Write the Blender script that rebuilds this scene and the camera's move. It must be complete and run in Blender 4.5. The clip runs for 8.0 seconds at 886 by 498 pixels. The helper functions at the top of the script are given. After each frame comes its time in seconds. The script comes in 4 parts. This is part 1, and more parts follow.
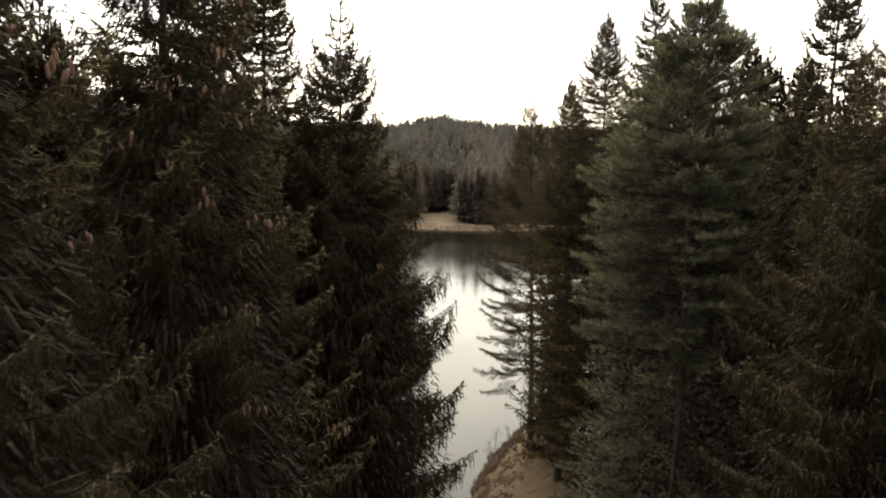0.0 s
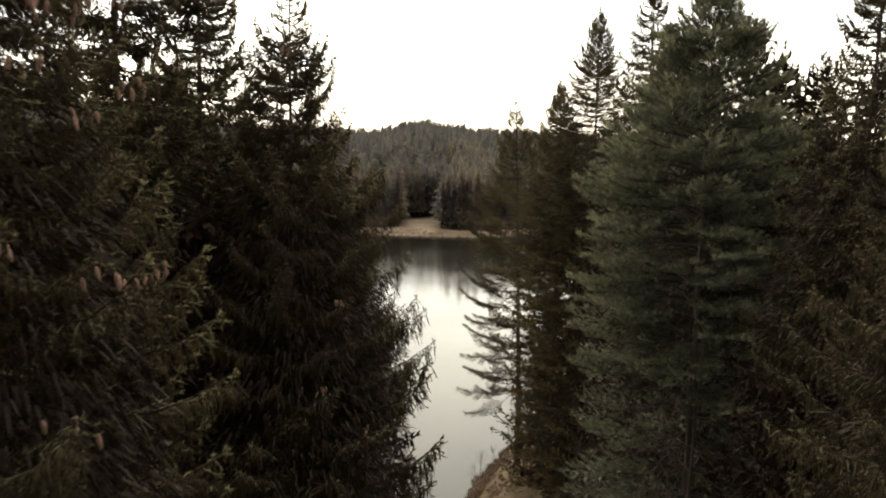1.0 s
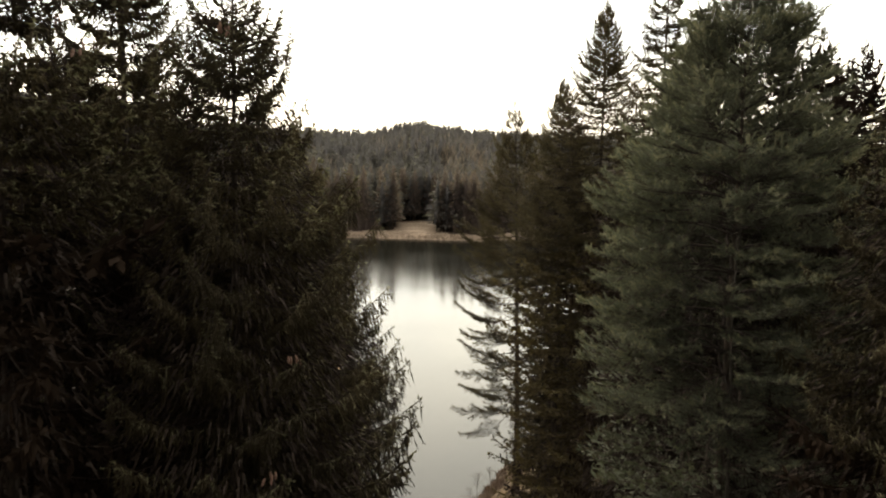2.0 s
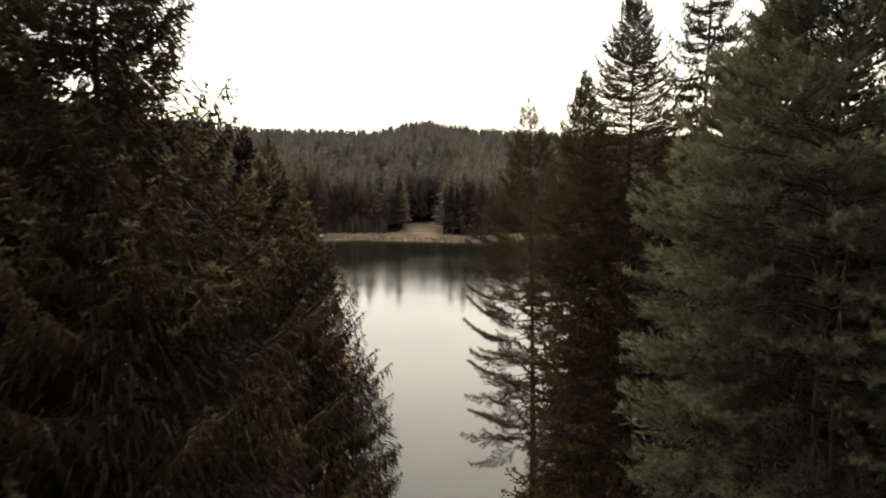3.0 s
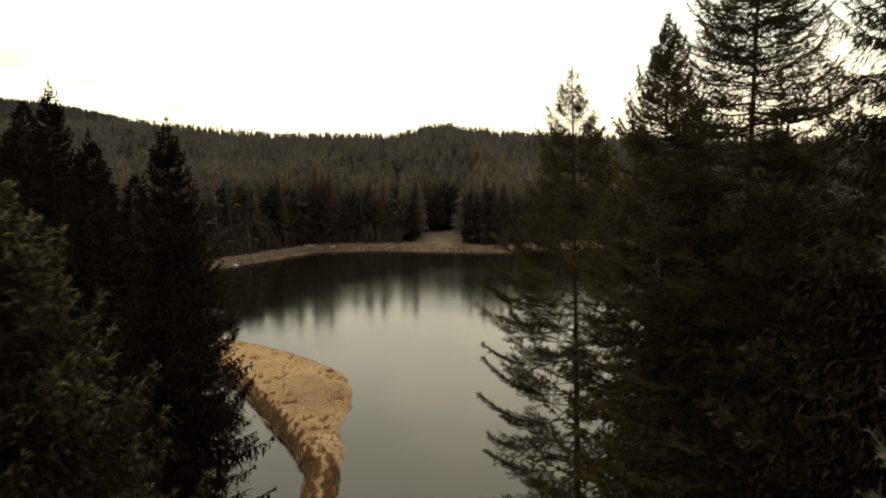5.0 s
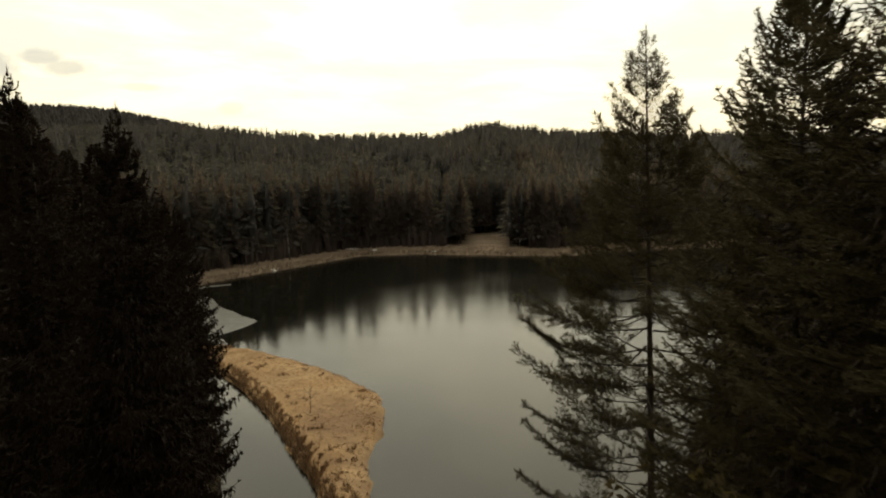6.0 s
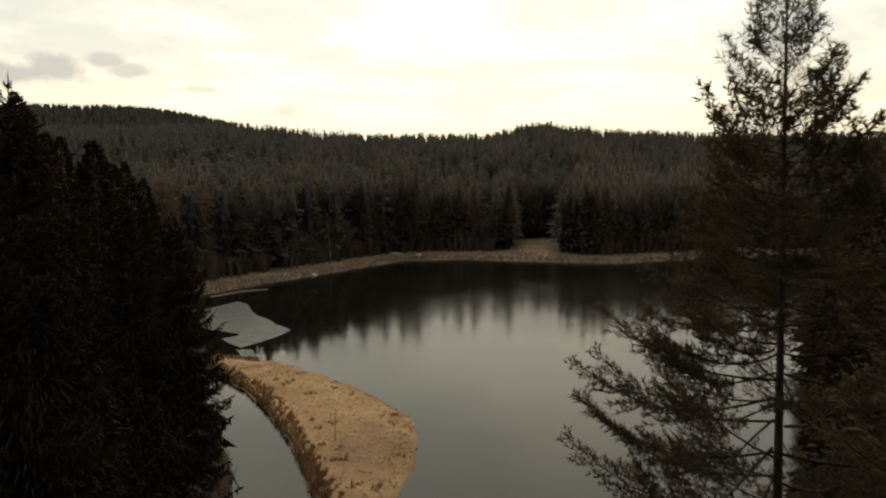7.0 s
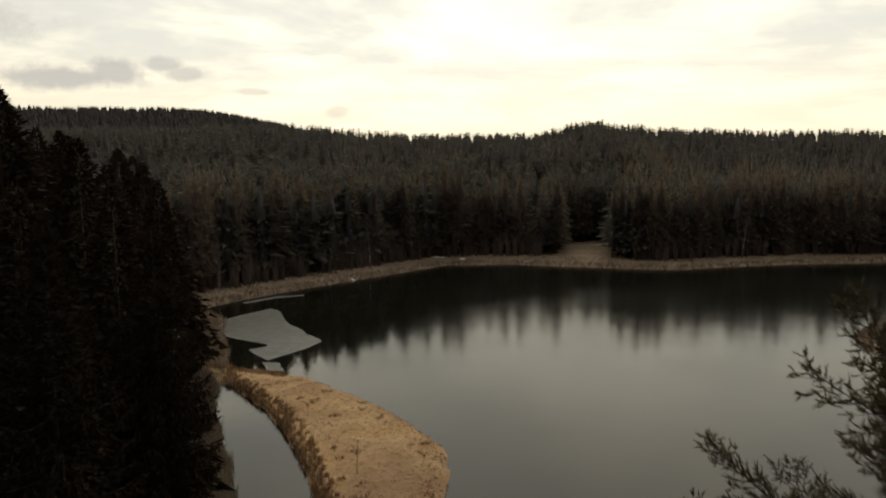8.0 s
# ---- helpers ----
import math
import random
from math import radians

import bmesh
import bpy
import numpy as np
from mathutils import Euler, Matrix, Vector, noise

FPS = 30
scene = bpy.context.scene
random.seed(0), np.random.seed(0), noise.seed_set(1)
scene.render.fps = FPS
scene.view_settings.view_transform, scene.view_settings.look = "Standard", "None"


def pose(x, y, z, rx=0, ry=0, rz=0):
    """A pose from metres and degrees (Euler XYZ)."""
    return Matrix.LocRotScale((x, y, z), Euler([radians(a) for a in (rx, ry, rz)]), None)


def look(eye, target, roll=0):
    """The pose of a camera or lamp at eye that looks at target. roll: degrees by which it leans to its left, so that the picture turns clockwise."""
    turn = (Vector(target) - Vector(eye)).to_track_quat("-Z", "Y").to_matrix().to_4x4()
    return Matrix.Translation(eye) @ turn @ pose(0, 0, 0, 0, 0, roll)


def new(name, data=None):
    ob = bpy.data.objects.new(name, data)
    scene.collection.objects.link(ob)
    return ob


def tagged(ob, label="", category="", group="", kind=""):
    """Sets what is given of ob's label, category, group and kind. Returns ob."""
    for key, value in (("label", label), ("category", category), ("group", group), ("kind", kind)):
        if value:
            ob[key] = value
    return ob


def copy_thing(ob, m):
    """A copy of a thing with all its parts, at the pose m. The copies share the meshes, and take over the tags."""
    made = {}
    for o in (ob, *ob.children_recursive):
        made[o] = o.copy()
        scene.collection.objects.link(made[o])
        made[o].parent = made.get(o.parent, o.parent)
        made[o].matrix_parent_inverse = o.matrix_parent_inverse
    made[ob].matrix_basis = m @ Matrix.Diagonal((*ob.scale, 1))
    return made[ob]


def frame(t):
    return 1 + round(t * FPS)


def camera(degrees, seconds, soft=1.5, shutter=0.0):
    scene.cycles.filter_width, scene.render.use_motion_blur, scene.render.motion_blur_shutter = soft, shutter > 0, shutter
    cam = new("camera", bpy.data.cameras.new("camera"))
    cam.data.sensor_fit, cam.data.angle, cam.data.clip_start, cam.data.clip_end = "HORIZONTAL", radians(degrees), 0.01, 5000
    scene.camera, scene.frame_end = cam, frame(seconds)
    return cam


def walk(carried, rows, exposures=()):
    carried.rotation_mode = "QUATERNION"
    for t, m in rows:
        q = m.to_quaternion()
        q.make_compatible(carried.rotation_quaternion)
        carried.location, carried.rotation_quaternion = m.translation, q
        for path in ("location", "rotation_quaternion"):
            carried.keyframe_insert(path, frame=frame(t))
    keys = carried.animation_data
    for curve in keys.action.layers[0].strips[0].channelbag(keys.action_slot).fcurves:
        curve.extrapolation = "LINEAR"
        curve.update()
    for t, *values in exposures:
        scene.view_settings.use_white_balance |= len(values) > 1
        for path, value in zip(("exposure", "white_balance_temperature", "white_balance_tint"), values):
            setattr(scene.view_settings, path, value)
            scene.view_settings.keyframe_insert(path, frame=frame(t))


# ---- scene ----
cam = camera(61.1, 8.0, 1.95, 0.25)
PATH = [
    (0, (1.385, 1.877, 30.381), (1.343, 3.856, 30.097), 1.0),
    (0.5, (1.419, 3.855, 30.378), (1.386, 5.835, 30.101), 1.0),
    (1, (1.503, 6.02, 30.405), (1.505, 8.001, 30.134), 1.0),
    (1.5, (1.615, 7.849, 30.471), (1.627, 9.831, 30.203), 1.1),
    (1.7, (1.633, 8.68, 30.487), (1.648, 10.662, 30.221), 1.1),
    (3, (1.703, 15.755, 30.617), (1.696, 17.737, 30.349), 0.6),
    (3.5, (1.831, 19.104, 30.541), (1.819, 21.086, 30.279), 0.4),
    (4, (1.93, 23.085, 30.588), (1.919, 25.068, 30.328), 0.4),
    (4.2, (1.998, 24.803, 30.585), (1.982, 26.786, 30.327), 0.4),
    (5.5, (2.797, 36.594, 30.261), (2.68, 38.574, 30.005), -0.4),
    (6, (2.986, 41.304, 30.218), (2.791, 43.279, 29.962), -0.7),
    (6.5, (3.053, 45.917, 30.132), (2.76, 47.879, 29.879), -0.6),
    (7, (2.905, 50.67, 30.0), (2.578, 52.627, 29.75), -0.4),
    (7.5, (2.779, 55.242, 29.878), (2.347, 57.178, 29.628), -0.4),
    (8, (2.567, 59.806, 29.813), (2.113, 61.738, 29.566), -0.6),
]
EXPOSURES = [(0.0, 0.66, 7100, 15), (1.5, 0.66, 7100, 15), (3.5, 0.1, 7200, 14), (4.5, -0.4, 7700, 11), (5.5, -0.7, 8100, 9), (6.0, -0.86, 8000, 9), (6.5, -1.0, 7650, 10), (7.0, -1.06, 7500, 12), (8.0, -1.17, 7350, 14)]
walk(cam, [(t, look(eye, target, roll)) for t, eye, target, roll in PATH], EXPOSURES)

# ---- world: thin overcast, brightest ahead, a veiled sun ----
SUN_AZ, SUN_EL = -8.0, 40.0          # degrees right of +y, above the horizon


class Nodes:
    """Short hand for node trees."""

    def __init__(self, tree):
        self.t = tree

    def add(self, kind, **values):
        n = self.t.nodes.new(kind)
        for k, v in values.items():
            if k.startswith("in_"):
                n.inputs[int(k[3:])].default_value = v
        return n

    def link(self, a, b):
        self.t.links.new(a, b)

    def math(self, op, a, b=None, c=None):
        n = self.t.nodes.new("ShaderNodeMath")
        n.operation = op
        for i, v in enumerate((a, b, c)):
            if v is None:
                continue
            if isinstance(v, (int, float)):
                n.inputs[i].default_value = v
            else:
                self.t.links.new(v, n.inputs[i])
        return n.outputs[0]

    def mix(self, fac, a, b, blend="MIX"):
        n = self.t.nodes.new("ShaderNodeMix")
        n.data_type, n.blend_type = "RGBA", blend
        for i, v in ((0, fac), (6, a), (7, b)):
            if isinstance(v, (int, float)):
                n.inputs[i].default_value = v
            elif isinstance(v, tuple):
                n.inputs[i].default_value = (*v, 1)
            else:
                self.t.links.new(v, n.inputs[i])
        return n.outputs[2]

    def noise(self, vec, scale, detail=3, rough=0.55, dist=0.0):
        n = self.t.nodes.new("ShaderNodeTexNoise")
        n.inputs["Scale"].default_value = scale
        n.inputs["Detail"].default_value = detail
        n.inputs["Roughness"].default_value = rough
        n.inputs["Distortion"].default_value = dist
        if vec is not None:
            self.t.links.new(vec, n.inputs["Vector"])
        return n.outputs["Fac"]

    def span(self, v, a, b, lo=0.0, hi=1.0):
        n = self.t.nodes.new("ShaderNodeMapRange")
        n.interpolation_type = "SMOOTHSTEP"
        n.inputs[1].default_value, n.inputs[2].default_value = a, b
        n.inputs[3].default_value, n.inputs[4].default_value = lo, hi
        self.t.links.new(v, n.inputs[0])
        return n.outputs[0]


# small grey clouds low over the ridge: azimuth, elevation, half width, half height (degrees), density
CLOUDS = [(-39.2, 5.45, 4.4, 0.85, 0.95), (-36.3, 5.85, 2.0, 0.95, 0.9), (-33.2, 6.55, 1.5, 0.55, 0.75), (-31.5, 5.9, 1.5, 0.5, 0.75), (-27.2, 4.75, 1.2, 0.24, 0.5), (-21.0, 3.35, 1.0, 0.45, 0.45), (-48.0, 8.8, 7.0, 1.5, 0.7)]


def make_world():
    world = bpy.data.worlds.new("overcast_sky")
    scene.world = world
    world.use_nodes = True
    t = world.node_tree
    t.nodes.clear()
    g = Nodes(t)
    sky = g.add("ShaderNodeTexSky")
    sky.sky_type, sky.sun_disc = "NISHITA", False
    sky.sun_elevation, sky.sun_rotation = radians(SUN_EL), radians(SUN_AZ)
    coord = g.add("ShaderNodeTexCoord")
    sep = g.add("ShaderNodeSeparateXYZ")
    g.link(coord.outputs["Generated"], sep.inputs[0])
    x, y, z = sep.outputs
    az = g.math("MULTIPLY", g.math("ARCTAN2", x, y), 57.2958)
    el = g.math("MULTIPLY", g.math("ARCSINE", z), 57.2958)
    # a cloud deck, flattened towards the horizon
    lift = g.math("ADD", g.math("MAXIMUM", z, 0.0), 0.12)
    flat = g.add("ShaderNodeCombineXYZ")
    g.link(g.math("DIVIDE", x, lift), flat.inputs[0])
    g.link(g.math("DIVIDE", y, lift), flat.inputs[1])
    deck = g.noise(flat.outputs[0], 0.55, 5, 0.6, 0.6)
    fine = g.noise(flat.outputs[0], 1.7, 4, 0.6, 0.3)
    body = g.math("ADD", g.math("MULTIPLY", deck, 0.7), g.math("MULTIPLY", fine, 0.3))
    white = g.mix(g.span(body, 0.40, 0.60), (0.66, 0.71, 0.68), (1.06, 1.065, 0.91))
    # brighter where the sun stands behind the cloud
    sun = Vector((math.sin(radians(SUN_AZ)) * math.cos(radians(SUN_EL)), math.cos(radians(SUN_AZ)) * math.cos(radians(SUN_EL)), math.sin(radians(SUN_EL))))
    dot = g.add("ShaderNodeVectorMath")
    dot.operation = "DOT_PRODUCT"
    g.link(coord.outputs["Generated"], dot.inputs[0])
    dot.inputs[1].default_value = sun
    glow = g.span(dot.outputs["Value"], 0.0, 0.95, 0.42, 3.1)
    warm = g.span(el, 1.0, 9.0, 1.0, 0.0)
    white = g.mix(g.math("MULTIPLY", warm, 0.6), white, (1.06, 0.98, 0.74))
    lit = g.mix(1.0, white, glow, "MULTIPLY")
    # the small grey clouds
    wob = g.math("MULTIPLY", g.math("SUBTRACT", g.noise(coord.outputs["Generated"], 30, 5, 0.65), 0.5), 1.7)
    cover = None
    for a0, e0, wa, we, thick in CLOUDS:
        u = g.math("DIVIDE", g.math("SUBTRACT", az, a0), wa)
        v = g.math("DIVIDE", g.math("SUBTRACT", el, e0), we)
        r = g.math("ADD", g.math("SQRT", g.math("ADD", g.math("MULTIPLY", u, u), g.math("MULTIPLY", v, v))), wob)
        m = g.span(r, 0.45, 1.4, thick, 0.0)
        cover = m if cover is None else g.math("MAXIMUM", cover, m)
    lit = g.mix(g.math("MULTIPLY", cover, 0.9), lit, (1.17, 1.24, 1.26))
    blue = g.mix(1.0, sky.outputs[0], (0.09, 0.09, 0.09), "MULTIPLY")
    both = g.mix(0.12, lit, blue)
    back = g.add("ShaderNodeBackground")
    back.inputs[1].default_value = 1.0
    g.link(both, back.inputs[0])
    out = g.add("ShaderNodeOutputWorld")
    g.link(back.outputs[0], out.inputs[0])
    lamp = bpy.data.lights.new("veiled_sun", "SUN")
    lamp.energy, lamp.angle, lamp.color = 0.8, radians(15), (1.0, 0.93, 0.80)
    ob = new("veiled_sun", lamp)
    ob.matrix_world = look(sun * 100, (0, 0, 0))


make_world()


# ---- materials ----
def material(name):
    m = bpy.data.materials.new(name)
    m.use_nodes = True
    m.node_tree.nodes.clear()
    g = Nodes(m.node_tree)
    b = g.add("ShaderNodeBsdfPrincipled")
    o = g.add("ShaderNodeOutputMaterial")
    g.link(b.outputs[0], o.inputs[0])
    return m, g, b, o


def place_of(g, world=True):
    if world:
        return g.add("ShaderNodeNewGeometry").outputs["Position"]
    return g.add("ShaderNodeTexCoord").outputs["Object"]


def relief(g, b, height, strength, depth):
    n = g.add("ShaderNodeBump")
    n.inputs["Strength"].default_value = strength
    n.inputs["Distance"].default_value = depth
    g.link(height, n.inputs["Height"])
    g.link(n.outputs[0], b.inputs["Normal"])


def foliage(name, dark, light, tip, clump=0.9, see=0.36, gloss=0.25):
    m, g, b, o = material(name)
    p = place_of(g)
    c = g.mix(g.span(g.noise(p, clump, 3), 0.35, 0.65), dark, light)
    isl = g.add("ShaderNodeNewGeometry").outputs["Random Per Island"]
    c = g.mix(g.span(isl, 0.55, 1.0, 0.0, 0.4), c, tip)
    rnd = g.add("ShaderNodeObjectInfo").outputs["Random"]
    c = g.mix(1.0, c, g.math("ADD", g.math("MULTIPLY", rnd, 0.35), 0.82), "MULTIPLY")
    g.link(c, b.inputs["Base Color"])
    b.inputs["Roughness"].default_value = 0.75
    b.inputs["Specular IOR Level"].default_value = gloss
    tr = g.add("ShaderNodeBsdfTranslucent")
    g.link(g.mix(1.0, c, (1.15, 1.2, 0.8), "MULTIPLY"), tr.inputs[0])
    mx = g.add("ShaderNodeMixShader", in_0=see)
    g.link(b.outputs[0], mx.inputs[1])
    g.link(tr.outputs[0], mx.inputs[2])
    g.link(mx.outputs[0], o.inputs[0])
    return m


def bark(name, a, b2, scale=7.0):
    m, g, b, o = material(name)
    p = place_of(g)
    st = g.add("ShaderNodeMapping")
    st.inputs["Scale"].default_value = (1, 1, 0.25)
    g.link(p, st.inputs[0])
    n = g.noise(st.outputs[0], scale, 5, 0.65)
    c = g.mix(g.span(n, 0.35, 0.68), a, b2)
    g.link(c, b.inputs["Base Color"])
    b.inputs["Roughness"].default_value = 0.9
    relief(g, b, n, 0.7, 0.04)
    return m


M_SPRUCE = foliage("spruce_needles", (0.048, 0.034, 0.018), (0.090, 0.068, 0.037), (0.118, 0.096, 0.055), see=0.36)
# Shaded copy of the spruce needles: the backlit side put into the colour.
M_SPRUCE_SHADE = foliage("shaded_spruce_needles", (0.020, 0.012, 0.008), (0.034, 0.0215, 0.0145), (0.044, 0.0285, 0.019), see=0.10, gloss=0.08)
# Pale young tips; also used to lighten outer twigs as if better lit.
M_SPRUCE_TIP = foliage("young_and_lit_spruce_needles", (0.135, 0.125, 0.074), (0.195, 0.175, 0.110), (0.235, 0.20, 0.13))
M_PINE = foliage("pine_needles", (0.080, 0.084, 0.062), (0.150, 0.153, 0.115), (0.19, 0.184, 0.135), 0.7, 0.25)
M_PINE_TIP = foliage("young_pine_needles", (0.17, 0.168, 0.115), (0.25, 0.24, 0.17), (0.28, 0.26, 0.18), 0.7, 0.25)
M_LARCH = foliage("fir_needles", (0.074, 0.055, 0.030), (0.125, 0.097, 0.054), (0.155, 0.12, 0.07))
M_LARCH_TIP = foliage("young_fir_needles", (0.085, 0.072, 0.040), (0.125, 0.106, 0.061), (0.16, 0.133, 0.078))
# Lightened, greyed needles: distance haze put into the base colour.
M_FAR_HAZED = foliage("hazed_forest_needles", (0.084, 0.077, 0.080), (0.108, 0.100, 0.103), (0.100, 0.088, 0.090), 0.08, 0.5)
# Paler copy for the front row: its dim, hazy face lifted by colour.
M_EDGE_LIFTED = foliage("lifted_edge_needles", (0.140, 0.106, 0.100), (0.175, 0.134, 0.127), (0.19, 0.143, 0.132), 0.12, 0.5)
M_BARE = foliage("bare_twigs", (0.15, 0.115, 0.110), (0.20, 0.157, 0.15), (0.25, 0.20, 0.185), 0.1, 0.35)
M_BARK = bark("spruce_bark", (0.045, 0.032, 0.024), (0.12, 0.088, 0.066))
# Twig wood; its dark tone also stands for the shade inside crowns.
M_TWIG = bark("twigs_and_crown_shade", (0.022, 0.012, 0.008), (0.042, 0.025, 0.016), 30)
M_DEAD = bark("weathered_wood", (0.045, 0.036, 0.028), (0.10, 0.084, 0.068))
M_BIRCH = bark("birch_bark", (0.10, 0.09, 0.08), (0.55, 0.52, 0.48), 2.5)
M_CONE = bark("cone_scales", (0.25, 0.13, 0.09), (0.40, 0.25, 0.19), 60)


def make_dry(name, a, b2, c2, vary=0.35):
    m, g, b, o = material(name)
    p = place_of(g)
    c = g.mix(g.span(g.noise(p, 0.22, 4), 0.38, 0.62), a, b2)
    c = g.mix(g.span(g.noise(p, 1.4, 3), 0.45, 0.75, 0.0, 0.8), c, c2)
    c = g.mix(g.span(g.noise(p, 0.11, 3, 0.6, 0.8), 0.52, 0.66, 0.0, 0.65), c, c2)
    isl = g.add("ShaderNodeNewGeometry").outputs["Random Per Island"]
    c = g.mix(1.0, c, g.math("ADD", g.math("MULTIPLY", isl, vary), 1 - vary * 0.55), "MULTIPLY")
    g.link(c, b.inputs["Base Color"])
    b.inputs["Roughness"].default_value = 0.85
    b.inputs["Specular IOR Level"].default_value = 0.2
    return m


M_GRASS = make_dry("dry_grass", (0.55, 0.358, 0.205), (0.62, 0.425, 0.255), (0.33, 0.205, 0.125), 0.6)
M_SEDGE = make_dry("brown_sedge", (0.40, 0.275, 0.175), (0.53, 0.38, 0.25), (0.24, 0.15, 0.095), 1.1)
M_STRAW = make_dry("bleached_reed", (0.42, 0.34, 0.26), (0.55, 0.47, 0.38), (0.24, 0.17, 0.12))
M_REED = make_dry("pale_reed", (0.30, 0.23, 0.18), (0.42, 0.335, 0.27), (0.19, 0.135, 0.105))


def make_ground_material():
    m, g, b, o = material("ground")
    p = place_of(g)
    at = g.add("ShaderNodeAttribute")
    at.attribute_name = "dry"
    n1, n2, n3 = g.noise(p, 0.22, 4), g.noise(p, 1.4, 4), g.noise(p, 6.0, 4, 0.65)
    grass = g.mix(g.span(n1, 0.38, 0.62), (0.52, 0.332, 0.178), (0.60, 0.41, 0.238))
    grass = g.mix(g.span(n2, 0.48, 0.75, 0.0, 0.7), grass, (0.20, 0.125, 0.06))
    grass = g.mix(g.span(n3, 0.3, 0.7, 0.3, 0.0), grass, (0.22, 0.14, 0.07))
    grass = g.mix(g.span(g.noise(p, 0.11, 3, 0.6, 0.8), 0.52, 0.66, 0.0, 0.65), grass, (0.36, 0.22, 0.11))
    brown = g.add("ShaderNodeAttribute")
    brown.attribute_name = "withered"
    grass = g.mix(g.math("MULTIPLY", brown.outputs["Fac"], 0.8), grass, (0.25, 0.155, 0.10))
    pale = g.add("ShaderNodeAttribute")
    pale.attribute_name = "pale"
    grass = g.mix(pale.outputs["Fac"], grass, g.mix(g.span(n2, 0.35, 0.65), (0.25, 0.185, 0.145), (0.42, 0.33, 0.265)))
    floor = g.mix(g.span(n2, 0.35, 0.65), (0.045, 0.034, 0.022), (0.085, 0.062, 0.038))
    g.link(g.mix(at.outputs["Fac"], floor, grass), b.inputs["Base Color"])
    b.inputs["Roughness"].default_value = 0.95
    b.inputs["Specular IOR Level"].default_value = 0.15
    relief(g, b, g.math("ADD", n2, g.math("MULTIPLY", n3, 0.4)), 0.6, 0.2)
    return m


def make_water_material():
    m, g, b, o = material("lake_water")
    p = place_of(g)
    b.inputs["Base Color"].default_value = (0.007, 0.0072, 0.005, 1)
    b.inputs["IOR"].default_value = 1.333
    where = g.add("ShaderNodeSeparateXYZ")
    g.link(p, where.inputs[0])
    calm = g.math("MULTIPLY", g.span(g.noise(p, 0.035, 3), 0.4, 0.65, 0.105, 0.15), g.span(where.outputs[0], -46.0, -26.0, 0.3, 1.0))
    g.link(calm, b.inputs["Roughness"])
    st = g.add("ShaderNodeMapping")
    st.inputs["Scale"].default_value = (1, 0.6, 1)
    g.link(p, st.inputs[0])
    n = g.math("ADD", g.noise(st.outputs[0], 0.9, 2), g.math("MULTIPLY", g.noise(st.outputs[0], 0.12, 2), 3.0))
    relief(g, b, n, 0.25, 0.03)
    return m


def make_ice_material(name, a, b2):
    m, g, b, o = material(name)
    p = place_of(g)
    n = g.noise(p, 0.5, 5, 0.65)
    g.link(g.mix(g.span(n, 0.35, 0.7), a, b2), b.inputs["Base Color"])
    b.inputs["Roughness"].default_value = 0.35
    b.inputs["IOR"].default_value = 1.31
    relief(g, b, n, 0.2, 0.02)
    return m


def make_snow_material():
    m, g, b, o = material("old_snow")
    n = g.noise(place_of(g), 3.0, 4)
    g.link(g.mix(n, (0.62, 0.62, 0.62), (0.85, 0.85, 0.86)), b.inputs["Base Color"])
    b.inputs["Roughness"].default_value = 0.8
    relief(g, b, n, 0.4, 0.05)
    return m


M_GROUND, M_WATER, M_ICE, M_SNOW = make_ground_material(), make_water_material(), make_ice_material("lake_ice", (0.10, 0.10, 0.097), (0.165, 0.165, 0.16)), make_snow_material()


M_RIM = make_ice_material("ice_rim", (0.20, 0.20, 0.195), (0.34, 0.34, 0.335))


# ---- mesh helpers ----
def mesh_of(name, v, f, mat, smooth=False):
    """A triangle mesh from arrays of corners and triangles."""
    v, f = np.asarray(v, np.float32).reshape(-1, 3), np.asarray(f, np.int32).reshape(-1, 3)
    me = bpy.data.meshes.new(name)
    me.vertices.add(len(v))
    me.vertices.foreach_set("co", v.ravel())
    me.loops.add(f.size)
    me.loops.foreach_set("vertex_index", f.ravel())
    me.polygons.add(len(f))
    me.polygons.foreach_set("loop_start", np.arange(0, f.size, 3, dtype=np.int32))
    if smooth:
        me.polygons.foreach_set("use_smooth", np.ones(len(f), bool))
    me.update(calc_edges=True)
    me.materials.append(mat)
    return me


def part(name, me, parent, label=""):
    ob = new(name, me)
    ob.parent = parent
    return tagged(ob, label)


def join(pieces):
    """One pair of arrays out of many (corners, triangles)."""
    vs, fs, n = [], [], 0
    for v, f in pieces:
        vs.append(v)
        fs.append(f + n)
        n += len(v)
    if not vs:
        return np.zeros((0, 3)), np.zeros((0, 3), int)
    return np.concatenate(vs), np.concatenate(fs)


def unit(a):
    return a / (np.linalg.norm(a, axis=-1, keepdims=True) + 1e-9)


